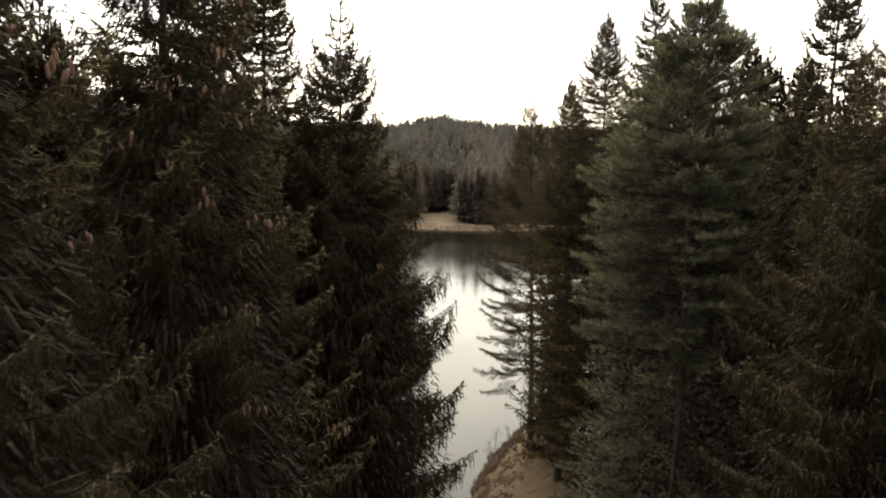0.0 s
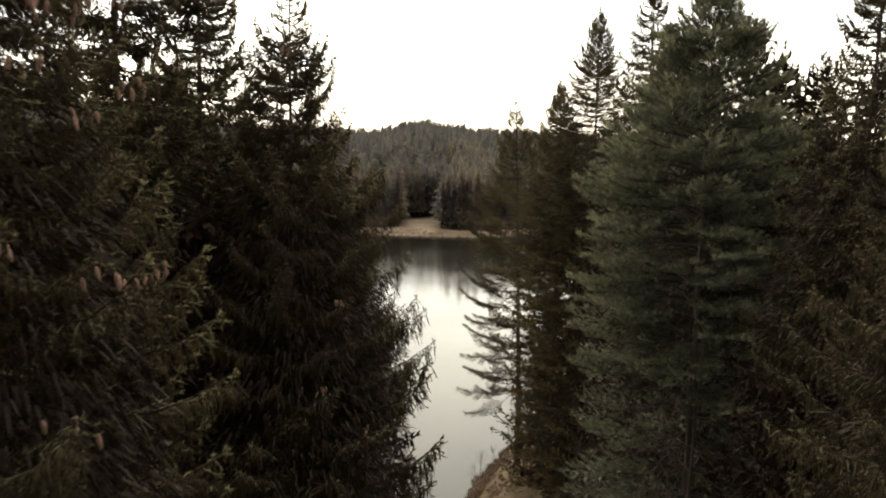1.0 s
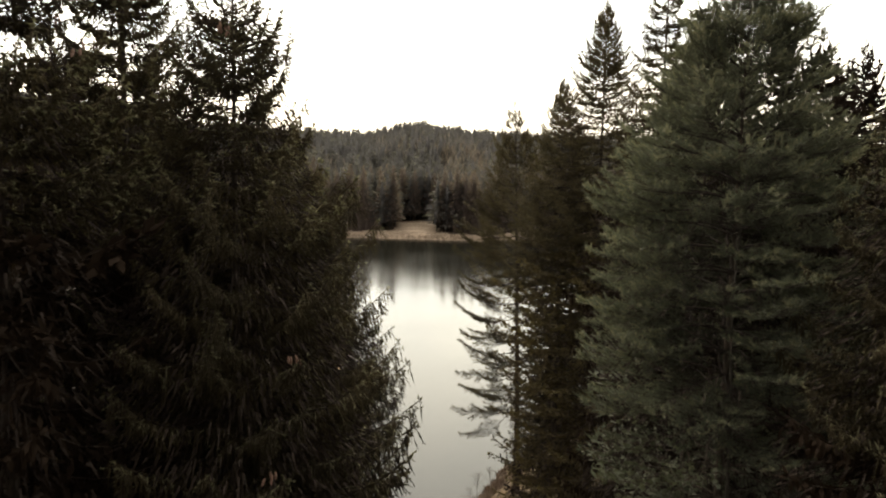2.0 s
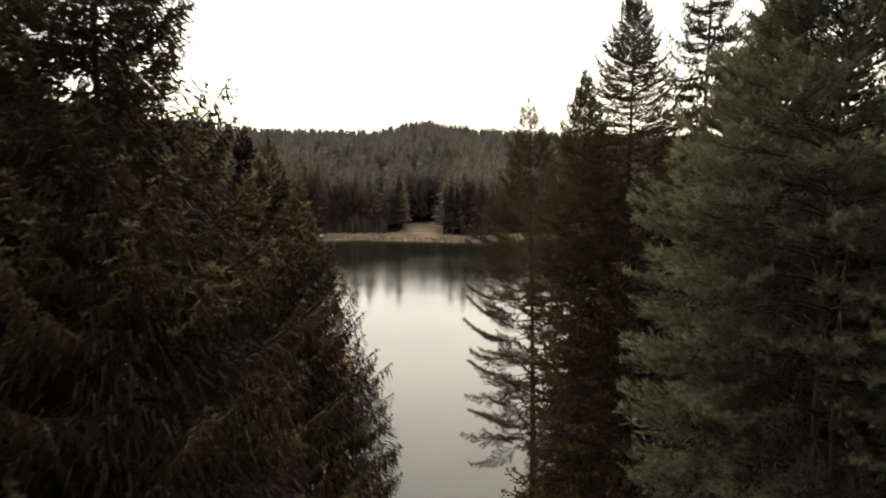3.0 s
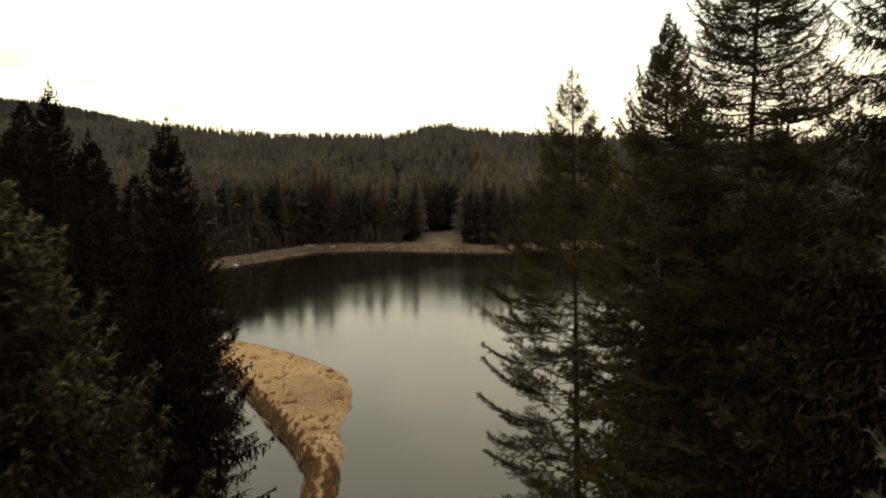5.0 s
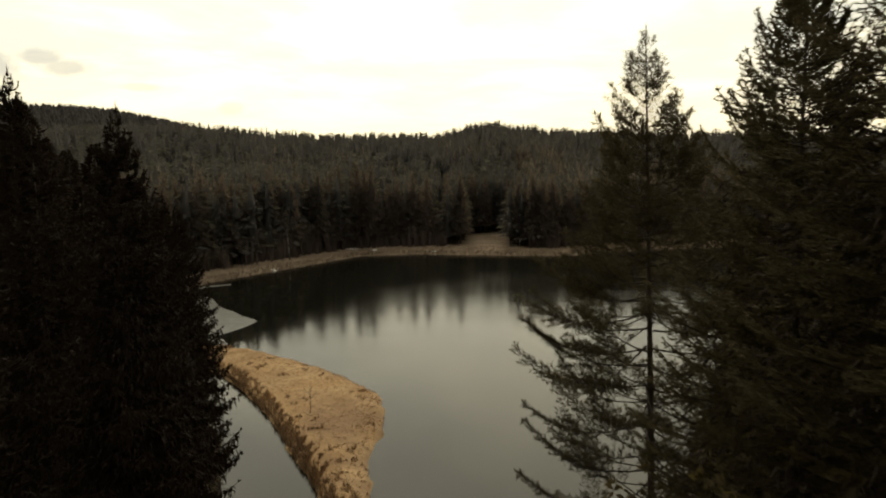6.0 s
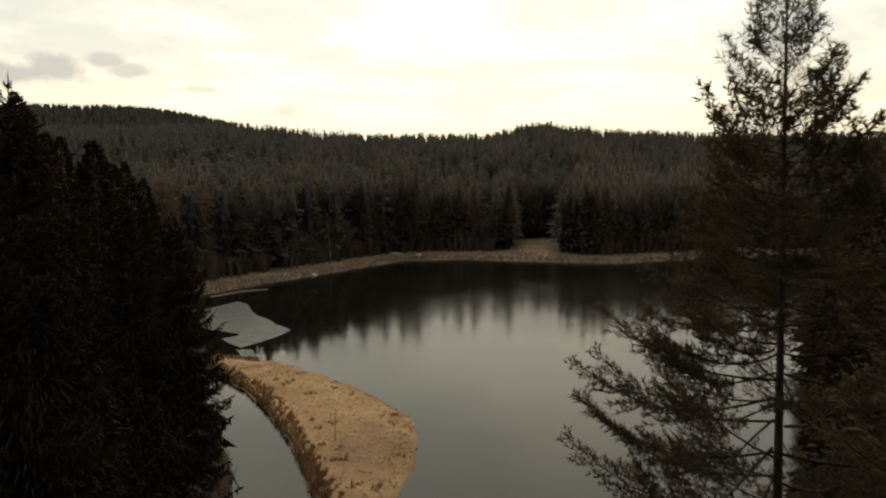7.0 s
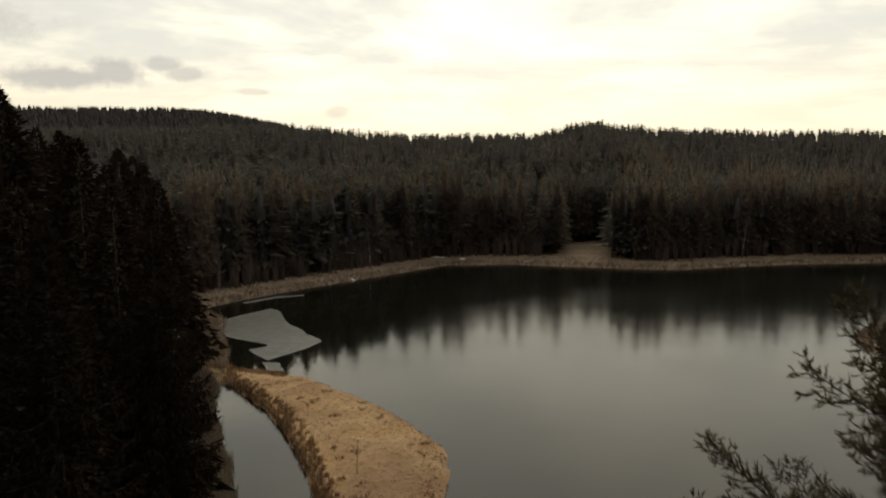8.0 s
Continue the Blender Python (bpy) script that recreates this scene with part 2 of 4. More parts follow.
def tube(points, radii, sides):
    """A tapered tube along points."""
    points = np.asarray(points, float)
    k = len(points)
    along = np.gradient(points, axis=0)
    along /= np.linalg.norm(along, axis=1)[:, None] + 1e-9
    ref = np.array([0.0, 0.0, 1.0]) if abs(along[0, 2]) < 0.8 else np.array([1.0, 0.0, 0.0])
    a = np.cross(along, ref)
    a /= np.linalg.norm(a, axis=1)[:, None] + 1e-9
    b = np.cross(along, a)
    ang = np.linspace(0, 2 * np.pi, sides, endpoint=False)
    ring = a[:, None] * np.cos(ang)[None, :, None] + b[:, None] * np.sin(ang)[None, :, None]
    v = (points[:, None] + ring * np.asarray(radii, float)[:, None, None]).reshape(-1, 3)
    f = []
    for i in range(k - 1):
        for j in range(sides):
            p, q = i * sides + j, i * sides + (j + 1) % sides
            f += [(p, q, q + sides), (p, q + sides, p + sides)]
    return v, np.array(f)


# ---- the lie of the land ----
SHORE_NEAR = [(-17, 80), (-12, 72), (-6, 66), (-1, 61), (2.6, 61.5), (3.8, 66.6), (5.5, 72), (8.2, 78), (11, 82), (17, 88), (20, 98), (24, 112), (30, 135), (37, 160),
              (41, 176), (39.5, 182), (40, 190), (45, 199), (51, 203), (62, 206), (85, 225), (105, 250), (108, 272)]
SHORE_FAR = [(72.5, 281), (62.5, 278), (47.6, 273.8), (32.5, 267.3), (17.7, 259), (3.6, 258.7), (-11, 260.4), (-26.5, 262), (-43, 257.6), (-52.5, 241),
             (-65.8, 218), (-73, 204), (-76.5, 196), (-77, 190)]
SHORE_LEFT = [(-68.5, 184), (-62.5, 172.5), (-54.8, 160.5), (-51.5, 154.5), (-47.5, 144), (-42.8, 135), (-37.4, 127.6), (-33, 121.4), (-30, 117), (-25, 106), (-20, 92)]
LAKE = np.array(SHORE_NEAR + SHORE_FAR + SHORE_LEFT, float)
SPIT = np.array([(-75, 152), (-58, 157), (-51.6, 154), (-47.4, 152.6), (-43, 152), (-38, 151.6), (-32.8, 148), (-28, 145), (-23, 141), (-18, 135.6), (-14.4, 131.5), (-12.2, 124.5),
                 (-11.5, 117), (-11.9, 111), (-10.3, 106), (-9.6, 99), (-8.6, 90), (-7.5, 80), (-5, 50), (-14, 50), (-11.6, 80), (-11.4, 90), (-12.6, 99), (-15.3, 105),
                 (-19.5, 112), (-25.5, 122.6), (-31, 130.5), (-36.4, 137.4), (-42, 142.6), (-49, 148.6)], float)


def inside_and_far(px, py, poly):
    """Which points lie in the polygon, and how far all are from its edge."""
    ins = np.zeros(px.shape, bool)
    far = np.full(px.shape, 1e9)
    for (x0, y0), (x1, y1) in zip(poly, np.roll(poly, -1, 0)):
        if y0 != y1:
            ins ^= ((y0 > py) != (y1 > py)) & (px < (x1 - x0) * (py - y0) / (y1 - y0) + x0)
        dx, dy = x1 - x0, y1 - y0
        u = np.clip(((px - x0) * dx + (py - y0) * dy) / (dx * dx + dy * dy), 0, 1)
        far = np.minimum(far, np.hypot(px - x0 - u * dx, py - y0 - u * dy))
    return ins, far


def waves(x, y, seed, size):
    """Soft random relief, about -1 to 1."""
    r = np.random.RandomState(seed)
    out = np.zeros(np.shape(x))
    for i in range(7):
        a, k, p = r.uniform(0, 6.28), (2 * np.pi / size) * r.uniform(0.6, 2.2), r.uniform(0, 6.28)
        out += np.sin((x * np.cos(a) + y * np.sin(a)) * k + p)
    return out / 4.0


def smooth(v):
    v = np.clip(v, 0, 1)
    return v * v * (3 - 2 * v)


HILL_AZ = [-180, -75, -60, -45, -36, -26, -15, -6, -1.5, 3, 10, 20, 40, 75, 180]
HILL_H = [14, 20, 22, 20, 20, 23, 17, 17, 23, 19, 17, 16, 14, 12, 14]


def land(x, y):
    """Height of the ground, how dry and grassy it is, and distance to the water's edge (minus in the water)."""
    x, y = np.asarray(x, float), np.asarray(y, float)
    il, dl = inside_and_far(x, y, LAKE)
    isp, dsp = inside_and_far(x, y, SPIT)
    wet = il & ~isp
    d = np.where(isp & ~il, np.maximum(dl, dsp), np.where(isp, dsp, np.where(il, np.minimum(dl, dsp), dl)))
    d = np.where(wet, -np.minimum(dl, dsp), d)
    d = d + 0.35 * waves(x, y, 3, 5.0) * np.clip(1 - np.abs(d) / 4, 0, 1)
    spit = isp & il
    r, az = np.hypot(x, y - 60), np.degrees(np.arctan2(x, y - 60))
    ahead = np.clip((y - 150) / 60, 0, 1)
    bank = np.where(y > 150, 1.6, 2.2) * (1 - np.exp(-np.clip(d, 0, None) / np.where(y > 150, 5.0, 2.5)))
    inland = np.clip(d - 14, 0, None)
    hill = np.interp(az, HILL_AZ, HILL_H) * smooth(inland / 170) * np.clip((y - 60) / 120, 0, 1)
    near = 2.6 * smooth(d / 16) * (1 - ahead)
    high = bank + hill + near + np.clip(inland, 0, 30) / 30 * 0.5 * waves(x, y, 5, 45)
    far = 70 * smooth((r - 700) / 700) * smooth((-az - 15) / 18) * (np.abs(az) < 100) + 22 * smooth((r - 900) / 1500) * (y > 0)
    high = high + far
    low = 0.75 * (1 - np.exp(-np.clip(d, 0, None) / 0.9)) + 0.12 * waves(x, y, 8, 6) * np.clip(d, 0, 1)
    z = np.where(spit, low, high)
    z = np.where(d < 0, np.maximum(d * 0.5, -4.0), z)
    strip = np.where((x < -14) & (y < 150), 1.2, np.where((x > 11) & (y < 178), -1.0, 11.5 + 2.0 * waves(x, y, 11, 30)))
    dry = np.where(spit, 1.0, np.clip((strip - d) / 2.0, 0, 1))
    ragged = 3.0 * waves(x, y, 14, 12)
    meadow = (np.abs(x + 6 + ragged) < 9.5) & (y > 255) & (y + 0.5 * ragged < 297) | (np.abs(x + 21.5 + 0.3 * ragged) < 2.3) & (y > 255) & (y < 296)
    wooded = np.where(spit, 0.0, smooth((84 + ragged - y) / 6))
    thin_grass = 1 - wooded * (0.76 - 0.12 * waves(x, y, 17, 2.5))
    dry = np.where(meadow, 1.0, dry) * thin_grass * np.where(y > 165, 0.62 + 0.2 * waves(x, y, 15, 9), np.where(spit, 1.0, 0.6 + 0.25 * waves(x, y, 16, 4)))
    return z, dry, d


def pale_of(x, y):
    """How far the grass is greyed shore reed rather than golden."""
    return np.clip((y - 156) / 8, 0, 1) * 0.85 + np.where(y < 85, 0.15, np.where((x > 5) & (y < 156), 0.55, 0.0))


def ground_z(x, y):
    return float(land(np.array([x]), np.array([y]))[0][0])


def graded(lo, a, b, hi, step, grow=1.18):
    mid = list(np.arange(a, b + step, step))
    s, v, left, right = step, a, [], []
    while v > lo:
        s *= grow
        v -= s
        left.append(max(v, lo))
    s, v = step, mid[-1]
    while v < hi:
        s *= grow
        v += s
        right.append(min(v, hi))
    return np.array(left[::-1] + mid + right)


def make_ground():
    xs, ys = graded(-3500, -86, 70, 3500, 0.9), graded(-900, 56, 312, 4500, 0.9)
    gx, gy = np.meshgrid(xs, ys)
    z, dry, d = land(gx.ravel(), gy.ravel())
    v = np.stack([gx.ravel(), gy.ravel(), z], 1)
    nx, ny = len(xs), len(ys)
    i = (np.arange(ny - 1)[:, None] * nx + np.arange(nx - 1)[None]).ravel()
    f = np.concatenate([np.stack([i, i + 1, i + nx + 1], 1), np.stack([i, i + nx + 1, i + nx], 1)])
    me = mesh_of("ground", v, f, M_GROUND, True)
    at = me.attributes.new("dry", "FLOAT", "POINT")
    at.data.foreach_set("value", dry.astype(np.float32))
    at = me.attributes.new("withered", "FLOAT", "POINT")
    patch = np.exp(-((v[:, 0] + 16.5) / 5.0) ** 2 - ((v[:, 1] - 121) / 6.5) ** 2) * (1 + 0.5 * waves(v[:, 0], v[:, 1], 41, 3.0))
    patch += 0.35 * smooth(0.5 + 0.9 * waves(v[:, 0], v[:, 1], 47, 9.0)) + smooth((118 - v[:, 1]) / 12) * (v[:, 1] > 78) * np.clip(0.45 + 0.6 * waves(v[:, 0], v[:, 1], 43, 5.0), 0, 1) * 0.8
    at.data.foreach_set("value", np.clip(patch, 0, 1).astype(np.float32))
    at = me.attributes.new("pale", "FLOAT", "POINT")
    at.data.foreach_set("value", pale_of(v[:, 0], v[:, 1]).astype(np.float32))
    tagged(new("ground", me), "rolling ground, dry tan grass banks and dark forest floor", "ground", "", "structure")
    w = np.array([(-400, 40, 0), (400, 40, 0), (400, 330, 0), (-400, 330, 0)], float)
    tagged(new("water", mesh_of("water", w, [(0, 1, 2), (0, 2, 3)], M_WATER)), "calm grey-green lake reflecting the pale sky", "lake", "", "structure")


make_ground()


def sheet(name, outline, z, thick, mat):
    """A thin plate with a ragged outline."""
    bm = bmesh.new()
    pts = []
    for (x0, y0), (x1, y1) in zip(outline, outline[1:] + outline[:1]):
        for u in (0, 0.25, 0.5, 0.75):
            x, y = x0 + (x1 - x0) * u, y0 + (y1 - y0) * u
            j = 0.35 * noise.noise(Vector((x * 0.9, y * 0.9, z)))
            pts.append(bm.verts.new((x + j, y + j, z)))
    face = bm.faces.new(pts)
    up = bmesh.ops.extrude_face_region(bm, geom=[face])
    for e in up["geom"]:
        if isinstance(e, bmesh.types.BMVert):
            e.co.z += thick
    bmesh.ops.triangulate(bm, faces=bm.faces)
    bmesh.ops.recalc_face_normals(bm, faces=bm.faces)
    me = bpy.data.meshes.new(name)
    bm.to_mesh(me)
    bm.free()
    me.materials.append(mat)
    return me


def rim(ice, outline, mat):
    """The whitish frozen lip round a floe."""
    n = len(outline)
    pts = np.array([np.add(outline[k], np.multiply(np.subtract(outline[(k + 1) % n], outline[k]), u)) for k in range(n) for u in (0, 0.25, 0.5, 0.75)])
    jit = np.array([0.35 * noise.noise(Vector((p[0] * 0.9, p[1] * 0.9, 0.0))) for p in pts])
    pts = pts + jit[:, None]
    mid = pts.mean(0)
    wide = np.array([0.12 + 0.35 * abs(noise.noise(Vector((p[0] * 0.5, p[1] * 0.5, 3.0)))) for p in pts])
    inn = pts + unit(mid - pts) * wide[:, None]
    m = len(pts)
    v = np.concatenate([np.c_[pts, np.full(m, 0.02)], np.c_[pts, np.full(m, 0.10)], np.c_[inn, np.full(m, 0.10)], np.c_[inn, np.full(m, 0.045)]])
    f = []
    for k in range(m):
        k2 = (k + 1) % m
        for a in (0, m, 2 * m):
            f += [(a + k, a + k2, a + m + k2), (a + k, a + m + k2, a + m + k)]
    part("rim", mesh_of("rim", v, f, mat), ice, "whitish frozen rim")


def make_ice():
    plate = [(-69, 181), (-67, 187), (-64.1, 194.4), (-60.8, 191.7), (-56.2, 183.9), (-48.3, 175.7), (-44.1, 171.3), (-44.8, 166.4), (-47.6, 158.8), (-53.2, 164.1), (-51.3, 166.4), (-51.8, 167.6), (-61, 171.2)]
    rim(tagged(new("ice_sheet", sheet("ice_sheet", plate, 0.0, 0.05, M_ICE)), "thin grey ice sheet on the lake beside the reedy shore", "ice"), plate, M_RIM)
    small = [(-47.8, 157.8), (-45.6, 158.4), (-43.6, 155.6), (-42.5, 154.2), (-45.2, 154.0)]
    rim(tagged(new("ice_floe", sheet("ice_floe", small, 0.0, 0.04, M_ICE)), "small broken ice floe beside the grassy spit", "ice"), small, M_RIM)
    thin = [(-73, 199), (-69, 206.5), (-64, 209.5), (-63.4, 208.4), (-68, 204.6), (-71.5, 198.4)]
    rim(tagged(new("ice_floe", sheet("ice_floe", thin, 0.0, 0.04, M_ICE)), "long thin ice floe along the shore", "ice"), thin, M_RIM)


make_ice()


# ---- conifers ----
def needle_leaves(rng, base, along, length, width):
    """One narrow leaf triangle at each base, pointing along."""
    n = len(base)
    side = np.cross(along, rng.normal(size=(n, 3)))
    side /= np.linalg.norm(side, axis=1)[:, None] + 1e-9
    w = (width * rng.uniform(0.7, 1.3, n))[:, None] * side * 0.5
    tip = base + along * (length * rng.uniform(0.6, 1.35, n))[:, None]
    v = np.stack([base - w, base + w, tip], 1).reshape(-1, 3)
    return v, np.arange(3 * n).reshape(-1, 3)


def spindles(rng, p0, p1, p2, thick, sides):
    """Needle-clad twigs from p0 over p1 to a point at p2: folded blades (sides 2) or spindles."""
    n = len(p0)
    along = unit(p2 - p0)
    a = unit(np.cross(along, rng.normal(size=(n, 3))))
    b = np.cross(along, a)
    w = np.asarray(thick, float)[:, None]
    if sides == 2:
        v = np.stack([p0, p1 + w * a, p2, p1 - w * a + 0.5 * w * b], 1)
        side = np.array([(0, 1, 2), (0, 2, 3)])
    else:
        v = np.stack([p0] + [p1 + w * (math.cos(t) * a + math.sin(t) * b) for t in (0.0, 2.094, 4.189)] + [p2], 1)
        side = np.array([(0, 1, 2), (0, 2, 3), (0, 3, 1), (1, 4, 2), (2, 4, 3), (3, 4, 1)])
    m = v.shape[1]
    return v.reshape(-1, 3), (m * np.arange(n)[:, None, None] + side[None]).reshape(-1, 3)


def fur(rng, p0, p1, p2, per_metre, needle, width, lift):
    """Single needles standing off the twigs; also the index of each one's twig."""
    span = np.linalg.norm(p2 - p0, axis=1)
    count = (span * per_metre + rng.uniform(0, 1, len(p0))).astype(int)
    own = np.repeat(np.arange(len(p0)), count)
    q = rng.uniform(0.05, 1.0, len(own))[:, None]
    base = (1 - q) ** 2 * p0[own] + 2 * q * (1 - q) * p1[own] + q * q * p2[own]
    along = unit(unit(p2 - p0)[own] + 0.75 * rng.normal(size=(len(own), 3)) + np.array([0, 0, lift]))
    return needle_leaves(rng, base, along, np.full(len(own), needle), width), own


def spray(rng, kind, reach, step, thick, dense, needle):
    """A branch of that reach along x: wood, needles, tip, and which needle faces take the young colour.
    step: between side twigs; thick: half the width of a needled twig; dense: needles to the metre; needle: their
    length."""
    s = np.linspace(0, 1, 7)
    wig = 0.035 * np.sin(5 * s + rng.uniform(0, 6))
    rise = {"spruce": -0.15 * np.sin(np.pi * s) + 0.17 * s ** 3, "fir": -0.12 * np.sin(np.pi * s * 0.9) + 0.20 * s ** 3,
            "pine": 0.04 * np.sin(6 * s) + 0.10 * s ** 2, "larch": -0.10 * np.sin(np.pi * s) + 0.16 * s ** 2.5}[kind]
    axis = np.stack([s, wig, rise], 1) * reach
    limb = {"spruce": 0.011, "fir": 0.011, "pine": 0.012, "larch": 0.011}[kind] * reach ** 0.8
    wood = [tube(axis, limb * (1 - 0.85 * s), 4)]
    twigs = []                      # p0, p1, p2, half thickness, young

    def twig(p, d, ln, drop, t, young=False):
        """One needled twig that leaves p along d and sinks by drop."""
        mid = p + 0.5 * ln * d + np.array([0, 0, -0.2 * drop * ln])
        end = p + ln * d + np.array([0, 0, -drop * ln])
        twigs.append((p, mid, end, t, young))
        return mid, end

    def fingers(p, d, n, ln):
        for _ in range(n):
            twig(p, unit(d + 0.55 * rng.normal(size=3) + np.array([0, 0, 0.15])), ln * rng.uniform(0.7, 1.3), 0.0, thick * 0.85, True)

    def on_axis(u):
        return np.array([np.interp(u, s, axis[:, i]) for i in range(3)])

    start = {"spruce": 0.10, "fir": 0.18, "pine": 0.30, "larch": 0.30}[kind]
    step = min(step, reach / 9)
    count = int((1 - start) * reach / step) * 2
    drape = float(np.clip(0.21 * (reach - 0.55), 0.03, 0.80))
    for k in range(count):
        u = min(0.99, start + (1 - start) * ((k + rng.uniform(0, 0.9)) / count) ** 0.85)
        p, room, sd = on_axis(u), reach * (1 - u), (1 if k % 2 else -1)
        fwd = radians(rng.uniform(36, 62))
        d = np.array([math.cos(fwd), sd * math.sin(fwd), 0.0])
        if kind in ("spruce", "fir"):
            ln = (0.39 * room ** 0.8 + 0.04 + 0.02 * reach) * rng.uniform(0.55, 1.25)
            sink = rng.uniform(0.0, 0.75) * min(1.0, 0.26 * reach - 0.14) if kind == "spruce" else rng.uniform(-0.35, 0.12)
            # Some outer twigs go pale beyond the true tips: light on boughs, as colour.
            mid, end = twig(p, d, ln, sink, thick, u > 0.45 and rng.uniform() < 0.42)
            out = unit(end - mid)
            for _ in range((2 if ln > 0.3 else 1) + (kind == "fir")):
                q = rng.uniform(0.25, 0.8)
                o = p + (mid - p) * min(1, 2 * q) + (end - mid) * max(0, 2 * q - 1)
                twig(o, unit(out + np.array([0.2, rng.choice((-1, 1)) * 0.8, 0.0])), ln * rng.uniform(0.25, 0.45), sink * 0.6, thick * 0.9)
            if kind == "spruce":
                for _ in range(int(rng.uniform(0.9, 1.5) * ln / (step * 0.85) + rng.uniform(0, 1))):
                    q = rng.uniform(0.1, 1.0)
                    o = p + (mid - p) * min(1, 2 * q) + (end - mid) * max(0, 2 * q - 1)
                    twig(o, unit(np.array([0.25, 0, -1.0]) + 0.16 * rng.normal(size=3)), drape * rng.uniform(0.2, 0.85), 0.0, thick * rng.uniform(0.7, 1.0))
            if reach > 1 and rng.uniform() < (0.5 if step < 0.2 else 0.2):
                fingers(end, out, 2, 3.4 * thick + 0.03)
        elif kind == "pine":
            ln = (0.36 * room ** 0.8 + 0.26) * rng.uniform(0.6, 1.2)
            d[2] = rng.uniform(-0.12, 0.14)
            wood.append(tube([p, p + 0.5 * ln * d, p + ln * d + np.array([0, 0, 0.12 * ln])], [limb * 0.35, limb * 0.25, 0.003], 3))
            for q in np.linspace(0.3, 1.0, max(2, int(ln / 0.15))):
                o = p + q * ln * d + np.array([0, 0, 0.12 * ln * q * q])
                a = unit(d * 0.8 + np.array([0.45, 0, rng.uniform(0.12, 0.6)]) + 0.30 * rng.normal(size=3))
                twig(o, a, rng.uniform(0.22, 0.38), -0.12, thick, q > 0.8 and rng.uniform() < 0.5)
        else:
            ln = (0.34 * room ** 0.8 + 0.20) * rng.uniform(0.5, 1.3)
            d[2] = rng.uniform(-0.25, 0.3)
            end = p + ln * d + np.array([0, 0, 0.15 * ln])
            wood.append(tube([p, p + 0.5 * ln * d, end], [limb * 0.32, limb * 0.22, 0.003], 3))
            for q in np.linspace(0.25, 1.0, max(2, int(ln / 0.10))):
                o = p + q * ln * d + np.array([0, 0, 0.15 * ln * q * q])
                for _ in range(2 if q < 0.8 else 4):
                    a = unit(d * 0.55 + np.array([0.2, 0, rng.uniform(-0.1, 0.65)]) + 0.55 * rng.normal(size=3))
                    twig(o, a, rng.uniform(0.09, 0.20), -0.1, thick, q > 0.8 and rng.uniform() < 0.4)
    # the needles and hanging twigs on the bough itself
    if kind in ("spruce", "fir"):
        us = np.linspace(max(start, 0.14), 0.99, max(4, int(reach / 0.28)))
        for u0, u1 in zip(us, us[1:]):
            p, e = on_axis(u0), on_axis(u1)
            twig(p, unit(e - p), 1.25 * float(np.linalg.norm(e - p)), 0.0, thick * 1.25)
        if kind == "spruce":
            for u in rng.uniform(0.08, 0.97, int(3.6 * reach / step)):
                twig(on_axis(u), unit(np.array([0.2, 0, -1.0]) + 0.16 * rng.normal(size=3)), drape * rng.uniform(0.25, 1.1), 0.0, thick * rng.uniform(0.7, 1.0))
    tip = axis[-1]
    fingers(tip, unit(axis[-1] - axis[-2]), 5 if reach > 1 else 3, {"pine": 0.26, "larch": 0.16}.get(kind, 3.4 * thick + 0.04))
    p0, p1, p2 = (np.array([t[i] for t in twigs]) for i in range(3))
    t = np.array([t[3] for t in twigs]) * rng.uniform(0.8, 1.2, len(twigs))
    young = np.array([t[4] for t in twigs])
    sides = 2 if dense < 12 else 3
    sv, sf = spindles(rng, p0, p1, p2, t, sides)
    (nv, nf), own = fur(rng, p0, p1, p2, dense * (1.7 if reach < 2 and dense > 12 else 1.0), needle, needle * {"spruce": 0.34, "fir": 0.34, "pine": 0.16, "larch": 0.22}[kind], {"spruce": -0.05, "fir": 0.15, "pine": 0.25, "larch": 0.2}[kind])
    return join(wood), join([(sv, sf), (nv, nf)]), tip, np.concatenate([np.repeat(young, 2 if sides == 2 else 6), young[own]])


RNG = np.random.RandomState(11)
REACHES = (0.7, 1.7, 3.2, 4.8)
# twig step, half width of a needled twig, needles to the metre and needle length for each grade of detail
GRADES = {"spruce_near": (0.105, 0.0095, 76, 0.030), "spruce_close": (0.135, 0.014, 38, 0.045), "spruce": (0.19, 0.022, 16, 0.070), "spruce_mid": (0.26, 0.042, 6, 0.11), "spruce_plain": (0.40, 0.075, 2, 0.17),
          "fir": (0.13, 0.016, 32, 0.058), "fir_plain": (0.42, 0.08, 1.5, 0.18), "pine": (0.20, 0.014, 90, 0.115), "pine_plain": (0.42, 0.07, 6, 0.24), "larch": (0.125, 0.013, 100, 0.046), "larch_fine": (0.11, 0.008, 64, 0.036)}
# "bank" is spruce in its shaded colour, without pale tips.
NEEDLES = {"spruce": (M_SPRUCE, M_SPRUCE_TIP), "bank": (M_SPRUCE_SHADE, M_SPRUCE_SHADE), "fir": (M_LARCH, M_LARCH_TIP), "pine": (M_PINE, M_PINE_TIP), "larch": (M_LARCH, M_LARCH_TIP)}
SPRAYS, BRANCH = {}, {}
for grade, spacing in GRADES.items():
    sort = grade.split("_")[0]
    SPRAYS[grade] = [[spray(RNG, sort, r, *spacing) for _ in range(4)] for r in REACHES]


